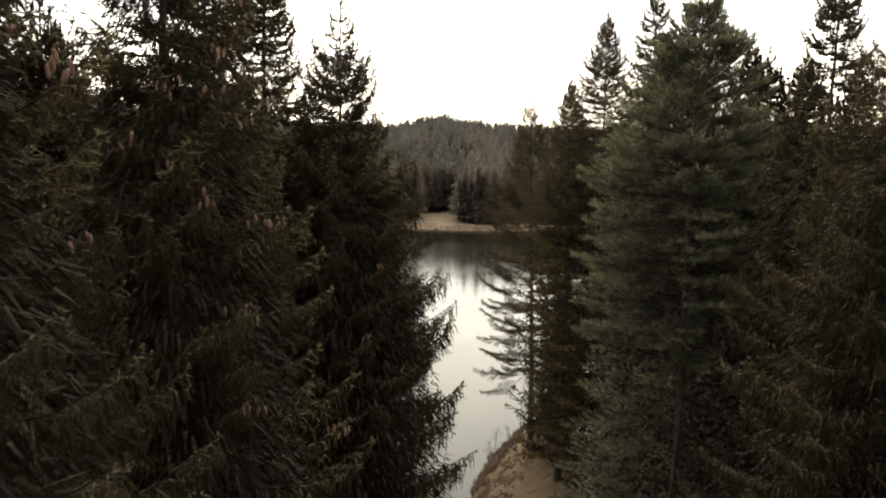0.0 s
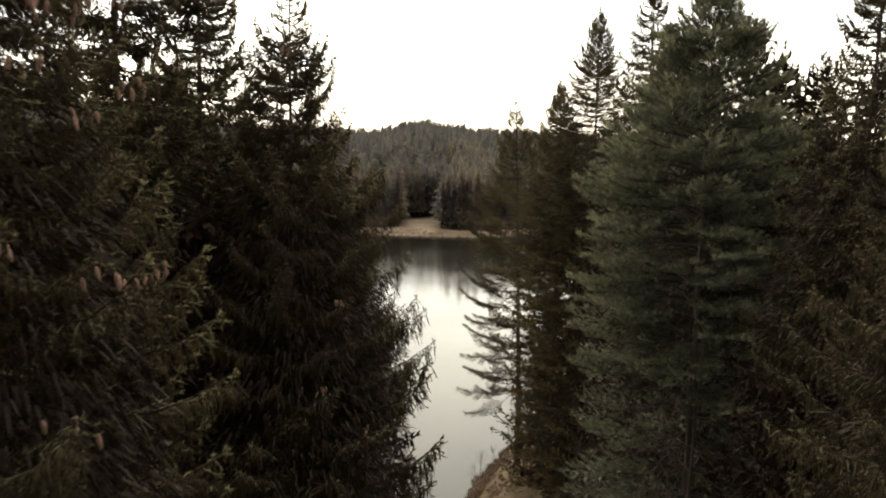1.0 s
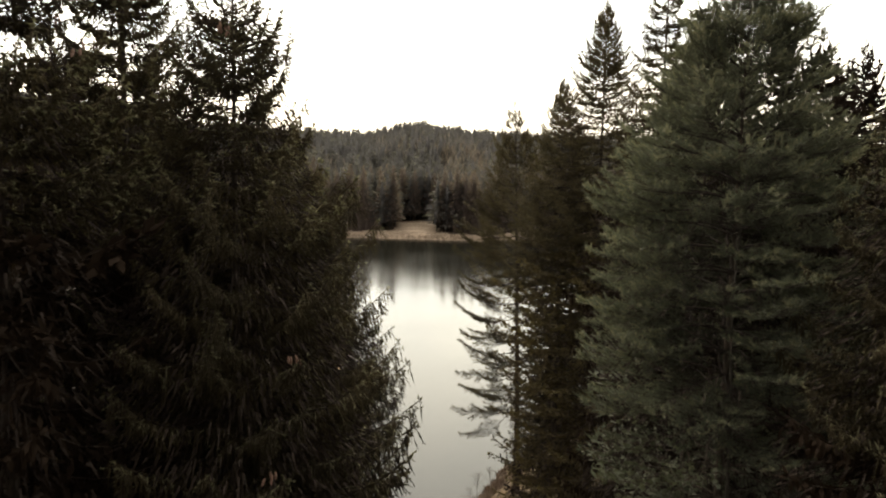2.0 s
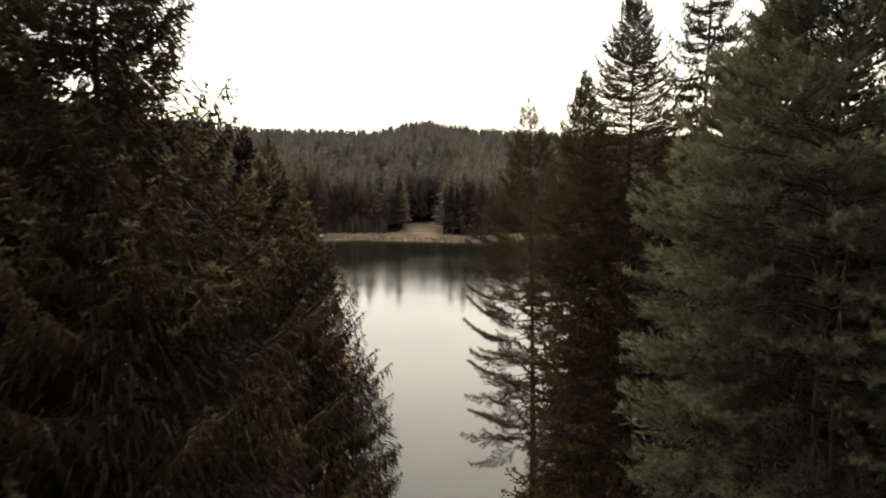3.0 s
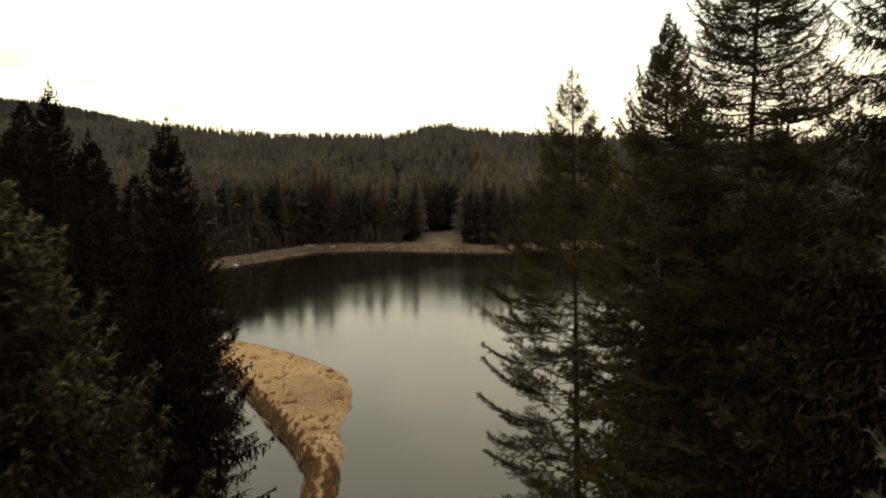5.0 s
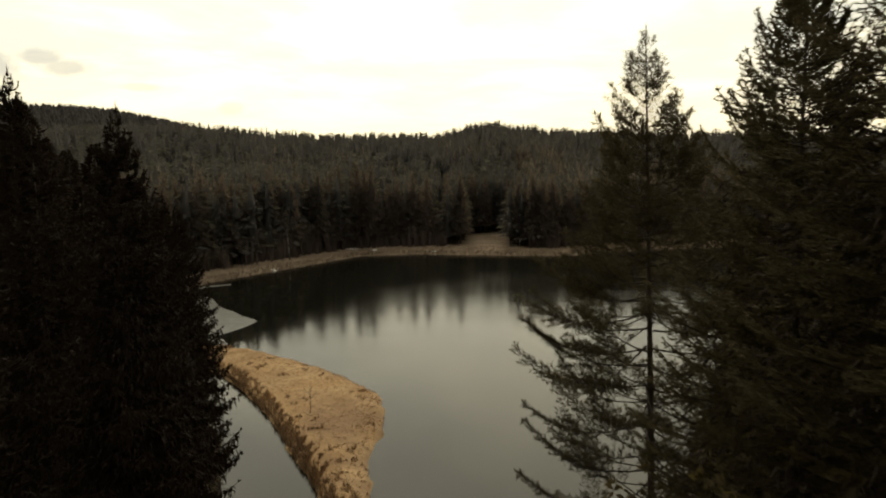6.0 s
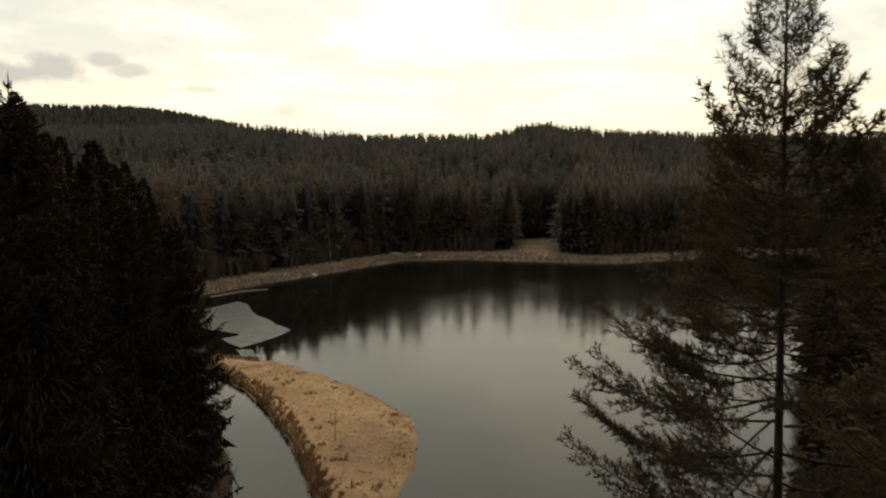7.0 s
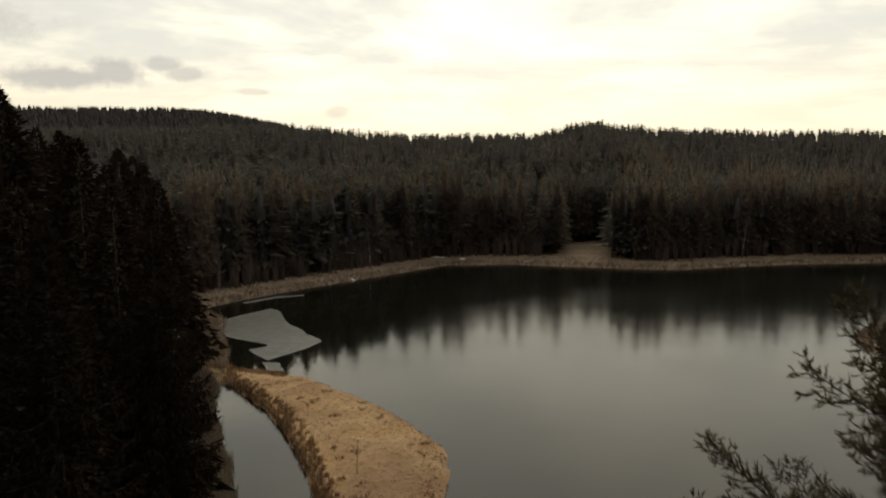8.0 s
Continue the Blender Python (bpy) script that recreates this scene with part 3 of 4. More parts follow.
def branch_mesh(grade, size, pick):
    """The shared mesh of one branch: wood, needles and young needles."""
    if (grade, size, pick) not in BRANCH:
        w, lv, tip, fresh = SPRAYS[grade][size][pick]
        v, f = join([w, lv])
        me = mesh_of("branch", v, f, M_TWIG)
        # Coarse spruce grades take the shaded needle colour.
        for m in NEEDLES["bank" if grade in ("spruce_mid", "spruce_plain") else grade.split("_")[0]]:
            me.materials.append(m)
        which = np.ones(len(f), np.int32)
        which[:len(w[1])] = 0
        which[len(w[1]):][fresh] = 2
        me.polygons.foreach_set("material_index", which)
        BRANCH[grade, size, pick] = me
    return BRANCH[grade, size, pick]


def turned(az, tilt, roll):
    ca, sa, ct, st, cr, sr = math.cos(az), math.sin(az), math.cos(tilt), math.sin(tilt), math.cos(roll), math.sin(roll)
    rz = np.array([[ca, -sa, 0], [sa, ca, 0], [0, 0, 1]])
    ry = np.array([[ct, 0, -st], [0, 1, 0], [st, 0, ct]])
    rx = np.array([[1, 0, 0], [0, cr, -sr], [0, sr, cr]])
    return rz @ ry @ rx


def cone_mesh():
    bm = bmesh.new()
    prof = [(0.0, 0.004), (-0.02, 0.017), (-0.05, 0.023), (-0.09, 0.020), (-0.125, 0.011), (-0.14, 0.002)]
    rings = []
    for k, (z, r) in enumerate(prof):
        rings.append([bm.verts.new((r * (1 + 0.12 * ((i + k) % 2)) * math.cos(i * math.pi / 3.5), r * math.sin(i * math.pi / 3.5), z)) for i in range(7)])
    for a, b in zip(rings, rings[1:]):
        for i in range(7):
            bm.faces.new((a[i], a[(i + 1) % 7], b[(i + 1) % 7], b[i]))
    me = bpy.data.meshes.new("cone")
    bm.to_mesh(me)
    bm.free()
    me.materials.append(M_CONE)
    return me


CONE = cone_mesh()


TILTS = {"spruce": [50, 32, 9, -9, -18], "fir": [52, 38, 20, 4, -6], "pine": [55, 34, 14, 2, -10], "larch": [55, 42, 22, 3, -8]}


def conifer(name, label, x, y, top, kind="spruce", wide=0.40, widest=4.2, seed=0, fine=13.0, gap=0.56, per=6, bare=3.0, lean=(0, 0), cones=0, thin=1.0, power=0.88, close=(), even=0.16, skip=None, core=170, soft="", inner=0.7, tuft="_close"):
    """A conifer with its tip at height top. wide: how fast the crown widens; fine: the depth below the tip whose branches are built one by one; bare: height of the clear stem."""
    rng = np.random.RandomState(seed + 100)
    z0 = ground_z(x, y) - 0.15
    high = top - z0
    tree = new(name)
    tree.location = (x, y, z0)
    tagged(tree, label, "tree", "conifers on the near shore")
    bend = rng.uniform(-0.12, 0.12, 2)

    def stem(h):
        q = h / high
        return np.array([lean[0] * q ** 1.3 + bend[0] * math.sin(5 * q), lean[1] * q ** 1.3 + bend[1] * math.sin(4 * q), h])

    hs = np.linspace(0, high, 18)
    thick = 0.0085 * high * (1 - 0.97 * (hs / high) ** 0.9) + 0.008
    thick[0] *= 1.35
    wood, leaves, tips = [tube([stem(h) for h in hs], thick, 9)], [], []
    depth = 0.12
    while depth < high - bare:
        full = depth < fine
        grade = (kind + tuft if close and close[0] < depth < close[1] else kind + soft) if full else kind + ("_mid" if kind == "spruce" and depth < 7 else "_plain")
        reach = min(widest, wide * depth ** power + 0.07)
        n = (per if depth > 2.0 else 3 + int(1.5 * depth)) if full else max(4, per - 1)
        a0 = rng.uniform(0, 6.28)
        for k in range(n):
            az = a0 + 6.283 * k / n + rng.normal() * 0.25
            d2 = depth + rng.uniform(-1, 1) * gap * (even + (0.3 if kind == "spruce" and depth < 7 else 0.0))
            if d2 < 0.05 or rng.uniform() > thin or (skip and skip(d2, az, rng)):
                continue
            ln = reach * rng.uniform(0.72 if kind == "larch" else 0.8, 1.1)
            tilt = np.interp(d2, [0, 2, 5, 10, 20], TILTS[kind])
            size = 0 if ln < 1.1 else (1 if ln < 2.3 else (2 if ln < 4.0 else 3))
            pick = rng.randint(4)
            m = turned(az, radians(tilt + rng.normal() * (9.0 if kind == "larch" else 4.5)), rng.normal() * 0.15) * (ln / REACHES[size])
            (wv, wf), (lv, lf), tip, fresh = SPRAYS[grade][size][pick]
            o = stem(high - d2)
            if full:
                b = part("branch", branch_mesh(grade, size, pick), tree)
                b.matrix_local = Matrix.Translation(o) @ Matrix(m.tolist()).to_4x4()
            else:
                wood.append((wv @ m.T + o, wf))
                leaves.append((lv @ m.T + o, lf))
            tips.append((d2, o + m @ (tip * rng.uniform(0.75, 0.98)), ln))
        depth += gap * np.interp(depth, [0, 3, 9, max(fine, 9.1) + 0.01, max(fine, 9.1) + 0.02, 34], [0.40, 0.54, 0.95, 1.15, 1.5, 2.6]) * rng.uniform(0.85, 1.15)
    # crown shade put into colour: dark filler twigs close to the stem
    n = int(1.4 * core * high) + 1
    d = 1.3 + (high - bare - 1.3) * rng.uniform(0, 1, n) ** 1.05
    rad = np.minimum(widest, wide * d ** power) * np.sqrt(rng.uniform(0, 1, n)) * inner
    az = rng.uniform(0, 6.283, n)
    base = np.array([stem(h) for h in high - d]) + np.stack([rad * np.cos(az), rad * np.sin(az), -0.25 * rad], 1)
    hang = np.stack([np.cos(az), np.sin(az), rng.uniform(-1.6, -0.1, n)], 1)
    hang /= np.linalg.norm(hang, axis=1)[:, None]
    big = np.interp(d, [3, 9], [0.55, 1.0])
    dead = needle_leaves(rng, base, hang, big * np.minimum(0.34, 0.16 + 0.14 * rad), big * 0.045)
    shoot = np.concatenate([rng.normal(size=(7, 2)) * 0.35, np.ones((7, 1))], 1) * np.array([0.5, 0.3, 0.25, 0.3, 0.22, 0.28, 0.2])[:, None]
    shoot[0, :2] *= 0.1
    foot = np.repeat(stem(high - 0.12)[None], 7, 0) - np.array([0, 0, 1.0]) * np.array([0, 0, 0.05, 0.1, 0.2, 0.15, 0.25])[:, None]
    leaves.append(spindles(rng, foot, foot + 0.5 * shoot, foot + shoot, np.full(7, 0.022), 3))
    part("trunk", mesh_of("trunk", *join(wood), M_BARK, True), tree, "brown scaly bark trunk")
    green = sum(len(f) for v, f in leaves)
    # Joined low boughs of spruces use the shaded colour too.
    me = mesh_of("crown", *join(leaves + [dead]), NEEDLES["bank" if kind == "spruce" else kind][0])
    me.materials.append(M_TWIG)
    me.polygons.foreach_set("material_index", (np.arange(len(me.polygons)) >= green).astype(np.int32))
    part("crown", me, tree, "dark needle sprays over shade-dark inner filler twigs")
    if cones:
        near = [t for t in tips if 1.0 < t[0] < 12.0]
        k = 0
        while k < cones:
            d2, p, ln = near[rng.randint(len(near))]
            for _ in range(rng.randint(3, 7)):
                q = p + rng.normal(size=3) * np.array([0.10, 0.10, 0.06]) - np.array([0, 0, 0.08])
                c = part("cone", CONE, tree)
                c.location = q
                c.rotation_euler = (rng.normal() * 0.2, rng.normal() * 0.2, rng.uniform(0, 6))
                c.scale = (rng.uniform(0.85, 1.2),) * 3
                k += 1
    return tree


SP = "spruce_tree"
L_SP = "dark brown-green Norway spruce with drooping twigs on the near shore"
L_CONE = "dark Norway spruce hung with reddish-brown cones on the near shore"
L_PINE = "bushy grey-green pine with soft long needles"


def sparse_low(d2, az, rng):
    """Fewer limbs low on the stem."""
    return rng.uniform() > np.interp(d2, [0, 1, 2.5, 5, 9, 12, 30], [0.9, 0.85, 0.8, 0.85, 0.85, 0.75, 0.7])


def plant_near():
    # left of the way
    conifer(SP, L_CONE, -4.0, 8.2, 38.0, seed=1, wide=0.38, widest=3.2, fine=12, cones=90, close=(6, 11), per=7, core=700, inner=0.7, tuft="_near")
    conifer(SP, L_CONE, -3.1, 13.4, 36.6, seed=2, wide=0.34, widest=2.9, fine=13, cones=240, close=(2, 10), per=8, inner=0.72, core=700, tuft="_near")
    conifer(SP, "slender spruce with a clear pointed tip on the near shore", -2.2, 24.2, 34.3, seed=3, wide=0.58, power=0.79, per=8, fine=14, cones=30, close=(0, 9), core=800, inner=0.8)
    conifer(SP, L_CONE, -4.85, 25.6, 37.4, seed=4, wide=0.39, power=0.74, per=9, fine=9, cones=70, core=260, inner=0.75)
    conifer(SP, L_CONE, -5.6, 22.4, 38.4, seed=5, wide=0.39, power=0.76, per=9, fine=9, cones=70, core=260, inner=0.75)
    conifer(SP, L_SP, -7.2, 17.4, 33.2, seed=11, wide=0.34, fine=9, soft="_mid", core=260, inner=0.8)
    conifer(SP, L_SP, -4.6, 42.0, 30.9, seed=6, wide=0.55, widest=4.6, power=0.92, fine=13, per=11, core=1500, inner=1.0)
    conifer(SP, L_SP, -15.7, 55.0, 35.7, seed=7, wide=0.42, fine=10, soft="_mid")
    conifer(SP, L_SP, -12.9, 70.0, 32.1, seed=8, wide=0.42, widest=4.7, fine=17, soft="_mid", core=260, inner=0.8)
    conifer(SP, L_SP, -24.9, 81.0, 35.0, seed=9, widest=4.6, fine=9, soft="_mid")
    conifer(SP, "short dense dark spruce at the water's edge", -23.8, 98.0, 26.2, seed=10, wide=0.46, widest=3.7, fine=14, soft="_mid", core=260, inner=0.8)
    # right of the way
    conifer("white_pine", L_PINE, 11.5, 34.8, 36.0, "pine", 1.05, 4.9, seed=20, gap=0.68, per=9, fine=15, power=0.70, even=0.10, core=280, inner=0.8)
    conifer("white_pine", L_PINE, 12.4, 40.8, 34.6, "pine", 1.05, 4.6, seed=21, gap=0.74, per=8, fine=12, power=0.70, even=0.10, core=280, inner=0.8)
    conifer(SP, L_SP, 12.0, 20.0, 36.0, seed=22, wide=0.44, widest=3.9, fine=14, close=(0, 14), core=300, inner=0.75)
    conifer(SP, L_SP, 10.8, 12.6, 35.0, seed=23, wide=0.44, widest=3.6, fine=11, soft="_mid")
    conifer(SP, L_SP, 14.0, 28.5, 37.3, seed=24, fine=13, wide=0.36, widest=3.7, core=320, inner=0.85)
    conifer(SP, L_SP, 18.6, 41.0, 35.0, seed=30, fine=8, wide=0.52, soft="_mid", core=320, inner=0.85)
    conifer(SP, "short dense dark spruce at the water's edge", 10.8, 66.4, 19.0, seed=31, wide=0.46, widest=3.6, fine=12, per=7, bare=1.0, core=260, inner=0.8)
    conifer(SP, L_SP, 16.3, 39.5, 35.2, seed=25, wide=0.48, fine=7, soft="_mid", core=320, inner=0.85)
    conifer(SP, "tall thin-topped spruce on the near shore", 13.2, 50.0, 41.0, seed=26, wide=0.36, fine=13, thin=0.85, core=220, inner=0.8)
    conifer("fir_tree", "tall dark fir with ragged up-curved branches", 11.6, 56.7, 39.6, "fir", 0.53, 4.6, seed=27, fine=15, gap=0.36, per=6, even=0.6, core=260, inner=0.8)
    conifer("fir_tree", "dark fir with ragged up-curved branches", 9.8, 60.0, 35.3, "fir", 0.50, 4.2, seed=28, fine=14, gap=0.36, per=6, even=0.6, core=260, inner=0.8)
    conifer("fir_tree", "open slender fir with bare trunk at the water's edge", 8.5, 69.6, 34.1, "larch", 0.55, 4.9, seed=29, fine=30, gap=0.66, per=6, lean=(-1.2, -2.0), bare=7, power=0.9, skip=sparse_low, close=(0, 3.2), tuft="_fine", core=0, inner=0.5)


plant_near()

# ---- more spruces standing behind them, and unseen ones added behind the camera ----
FILL = [(-10.5, 9.5, 38), (-9.5, 17, 39), (-11.5, 26, 34.4), (-9.5, 33.5, 33.5), (-13.5, 40, 35), (-11, 47, 31.5), (-20, 48, 34), (-21, 63, 34.5), (-18.5, 73, 31.5), (-17, 82, 28)]
FILL += [(17, 10, 35), (18.5, 17, 36), (17.5, 25, 35.5), (21, 31, 36), (22, 42, 35), (19, 49, 37), (18, 58, 36), (15.5, 64, 32), (22, 66, 34)]
# Added out of view, beside and behind the start, to block low sky light.
FILL += [(-6, -3, 37), (0, -9, 38), (6.5, -5, 37), (10.5, 3, 36), (-11, 1, 38), (-3, -15, 38), (12, -10, 38), (-13, -10, 38), (5, -19, 38), (17, 1, 37)]
FURTHER = [(-31, 90, 31), (-28.5, 101, 28), (-33, 106, 31), (-36, 113, 29), (-40.4, 107, 35), (-42, 109, 33.6), (-46, 114, 32.5), (-52, 128, 32), (-47, 136, 27), (-55, 145, 29), (-62, 139, 33)]
FURTHER += [(-66, 155, 31), (-73, 165, 31), (-80, 178, 30), (-75, 150, 34), (28, 75, 33), (36, 88, 32), (24, 80, 29), (32, 98, 30), (20.5, 92, 25), (24, 100, 27), (27, 107, 24), (28.5, 113, 27), (30, 119, 22), (33, 126, 27), (35, 134, 24), (38, 144, 26), (41.5, 153, 23), (44, 163, 25), (22, 103.5, 17), (26.2, 116, 19), (29.6, 127, 18), (33.2, 140, 19), (36.2, 151, 18), (39.6, 164, 17), (47, 172, 23), (49, 181, 21), (54, 190, 22), (60, 197, 22), (68, 204, 23), (-34, 96, 30), (-29, 94, 28)]


def plant_fill():
    made = []
    for k, (x, y, top) in enumerate(FILL):
        if k < 3:
            made.append((conifer(SP, L_SP, x, y, top, seed=40 + k, fine=0, gap=0.5, per=6, widest=4.2, core=120), top))
            continue
        src, tall = made[k % 3]
        z0 = ground_z(x, y) - 0.15
        s = (top - z0) / (tall - src.location.z)
        t = copy_thing(src, Matrix.Translation((x, y, z0)) @ pose(0, 0, 0, 0, 0, k * 77.0))
        t.scale = (s, s, s)


plant_fill()


# ---- the woods beyond the lake, and the spruces further along the near shore ----
def far_tree(rng, blades, slim=0.16, least=0.028, grow=0.40, solid=True, taper=0.9):
    """A conifer one unit high, of small drooping sprays."""
    w = tube([(0, 0, 0), (0, 0, 0.5), (0, 0, 1.0)], [0.010, 0.007, 0.002], 3)
    d = rng.uniform(0.0, 1, blades) ** 0.8 * 0.86
    az = rng.uniform(0, 6.28, blades)
    tier = 0.80 + 0.20 * np.sin(d * 75 + 3 * np.sin(az * 2))
    full = (1.2 * slim * d ** taper + 0.006) * tier
    r = full * rng.uniform(0.2, 1.0, blades) ** 0.6
    rad = np.stack([np.cos(az), np.sin(az), 0 * d], 1)
    base = rad * (r * (1 - grow))[:, None] + np.stack([0 * d, 0 * d, 1 - d + 0.01], 1)
    rise = np.interp(d, [0, 0.10, 0.3, 1], [0.9, 0.2, -0.25, -0.5]) * rng.uniform(0.4, 1.4, blades)
    along = unit(rad + np.stack([0 * d, 0 * d, rise], 1) + 0.2 * rng.normal(size=(blades, 3)))
    thin = np.interp(d, [0, 0.12, 1], [0.8, 1, 1])
    body = []
    if solid:
        for low, top, k in ((0.16, 0.62, 0.30), (0.36, 0.84, 0.30), (0.64, 1.02, 0.52)):
            ring = [(k * 1.2 * slim * (1 - low) ** 0.9 * rng.uniform(0.7, 1.1) * math.cos(a), k * 1.2 * slim * (1 - low) ** 0.9 * rng.uniform(0.7, 1.1) * math.sin(a), low + rng.uniform(-0.03, 0.03)) for a in np.arange(7) * 0.8976]
            body.append((np.array(ring + [(0, 0, top)]), np.array([(i, (i + 1) % 7, 7) for i in range(7)])))
    return join([w, needle_leaves(rng, base, along, least + grow * r, (0.8 * least + 0.5 * grow * r) * thin)] + body)


def plant_further():
    """Spruces of the left and right banks, seen from some way off."""
    rng = np.random.RandomState(61)
    meshes = []
    for i in range(5):
        stem = tube([(0, 0, 0), (0, 0, 0.4), (0, 0, 0.99)], [0.010, 0.007, 0.001], 7)
        v, f = far_tree(rng, 8000, 0.235 + 0.012 * i, 0.010, 0.13, False, 0.75)
        meshes.append((mesh_of("trunk", *stem, M_BARK, True), mesh_of("crown", v, f, M_SPRUCE_SHADE)))
    spots = list(FURTHER)
    for _ in range(4000):
        x, y = rng.uniform(-110, -26), rng.uniform(86, 185)
        if len(spots) > 70 or x > 2.57 - 0.573 * (y - 59.8) - 4.0 or land(np.array([x]), np.array([y]))[2][0] < 3.5:
            continue
        if min((x - p[0]) ** 2 + (y - p[1]) ** 2 for p in spots) > 24:
            spots.append((x, y, rng.uniform(25, 31.5)))
    for k, (x, y, top) in enumerate(spots):
        if x < 0 and y > 104:
            x -= 1.8
        tree = new(SP)
        z0 = ground_z(x, y) - 0.2
        s = top - z0
        tree.location, tree.scale, tree.rotation_euler = (x, y, z0), (s, s, s), (0, 0, k * 1.7)
        tagged(tree, "dense dark spruce in the wood along the bank", "tree", "spruces along the near banks")
        a, b = meshes[k % 5]
        part("trunk", a, tree)
        part("crown", b, tree)


def clear_of(x, y):
    """Whether a far tree may stand here."""
    z, dry, d = land(x, y)
    return (d > 3) & (dry < 0.2), z, d


def ridge_tree(rng):
    """A ragged little cone for the distant ridge, one unit high."""
    v, f = [], []
    for low, top, r in ((0.08, 0.55, 0.24), (0.34, 0.8, 0.18), (0.6, 1.0, 0.11)):
        i = len(v)
        v += [(r * rng.uniform(0.7, 1.2) * math.cos(a), r * rng.uniform(0.7, 1.2) * math.sin(a), low + rng.uniform(-0.05, 0.05)) for a in np.arange(6) * math.pi / 3] + [(0, 0, top)]
        f += [(i + k, i + (k + 1) % 6, i + 6) for k in range(6)]
    return np.array(v), np.array(f)


def plant_woods():
    rng = np.random.RandomState(5)
    kinds = [far_tree(rng, 112, s, taper=0.62) for s in (0.19, 0.16, 0.22, 0.18, 0.15, 0.20)]
    plain = [far_tree(rng, 44, s, taper=0.7) for s in (0.19, 0.16, 0.22, 0.18, 0.15, 0.20)]
    n = 22000
    r = np.sqrt(rng.uniform(120 ** 2, 440 ** 2, n))
    az = np.radians(rng.uniform(-72, 62, n))
    x, y = r * np.sin(az), 60 + r * np.cos(az)
    ok, z, d = clear_of(x, y)
    ok &= (y > 178) & (d > 10) & ~((x < 0) & (y < 190)) & (rng.uniform(size=n) < np.where(d < 50, 0.8, np.where(r < 300, 0.36, 0.62)))
    x, y, z, d, r = x[ok], y[ok], z[ok], d[ok], r[ok]
    high = np.interp(d, [8, 25, 80, 200], [18, 20.5, 22, 22]) * rng.uniform(0.84, 1.06, len(x)) * np.where((x < -45) & (d < 60), 1.15, 1.0)
    pieces = []
    for k in range(len(x)):
        v, f = (plain if r[k] > 290 else kinds)[k % 6]
        a = rng.uniform(0, 6.28)
        m = turned(a, 0, 0) * high[k]
        m[:2] *= rng.uniform(1.15, 1.6)
        pieces.append((v @ m.T + (x[k], y[k], z[k] - 0.2), f))
    tagged(new("forest", mesh_of("forest", *join(pieces), M_FAR_HAZED)), "dense dark spruce forest on the slope beyond the lake", "forest", "", "stuff")
    # leafless crowns among the spruces
    crown = []
    for _ in range(3):
        n = 170
        p = rng.normal(size=(n, 3)) * [0.10, 0.10, 0.17] + [0, 0, 0.68]
        a = unit(p - [0, 0, 0.35] + 0.12 * rng.normal(size=(n, 3)))
        crown.append(join([tube([(0, 0, 0), (0, 0, 0.6), (0, 0, 0.95)], [0.012, 0.008, 0.001], 4), needle_leaves(rng, p, a, np.full(n, 0.13), 0.012)]))
    pieces = []
    for cx, cy, sx, sy, count in ((8, 366, 22, 7, 24), (-62, 348, 5, 4, 6), (58, 306, 10, 6, 16), (85, 318, 14, 8, 14), (-60, 310, 50, 20, 14), (60, 325, 50, 18, 16), (-92, 232, 8, 18, 10), (20, 285, 40, 6, 16), (-45, 273, 28, 4, 12), (-84, 236, 8, 18, 10), (52, 292, 28, 5, 10)):
        for _ in range(count):
            x, y = cx + sx * rng.normal(), cy + sy * rng.normal()
            z, dry, d = land(np.array([x]), np.array([y]))
            if d[0] > 12 and dry[0] < 0.2:
                v, f = crown[rng.randint(3)]
                pieces.append((v @ (turned(rng.uniform(0, 6), 0, 0) * rng.uniform(16, 23)).T + (x, y, z[0]), f))
    # a belt of them along the foot of the far wood
    x, y = rng.uniform(-100, 115, 2600), rng.uniform(190, 312, 2600)
    z, dry, d = land(x, y)
    for k in np.nonzero((d > 9.5) & (d < 17) & (dry < 0.2) & (np.abs(x + 6) > 11))[0][:230]:
        v, f = crown[rng.randint(3)]
        m = turned(rng.uniform(0, 6), 0, 0) * rng.uniform(6, 14)
        m[:2] *= 1.4
        pieces.append((v @ m.T + (x[k], y[k], z[k] - 0.2), f))
    tagged(new("bare_wood", mesh_of("bare_wood", *join(pieces), M_BARE)), "leafless brown birches and larches scattered in the far forest", "forest", "", "stuff")
    # far ridge
    n = 9000
    r = rng.uniform(700, 1500, n)
    az = np.radians(np.where(rng.uniform(size=n) < 0.75, rng.uniform(-60, -16, n), rng.uniform(-16, 40, n)))
    x, y = r * np.sin(az), 60 + r * np.cos(az)
    z = land(x, y)[0]
    small = [ridge_tree(rng) for _ in range(4)]
    pieces = []
    for k in range(n):
        v, f = small[k % 4]
        pieces.append((v * (rng.uniform(15, 22)) + (x[k], y[k], z[k] - 0.5), f))
    tagged(new("forest", mesh_of("forest", *join(pieces), M_FAR_HAZED)), "distant wooded ridge on the horizon", "forest", "", "stuff")


plant_further()
plant_woods()


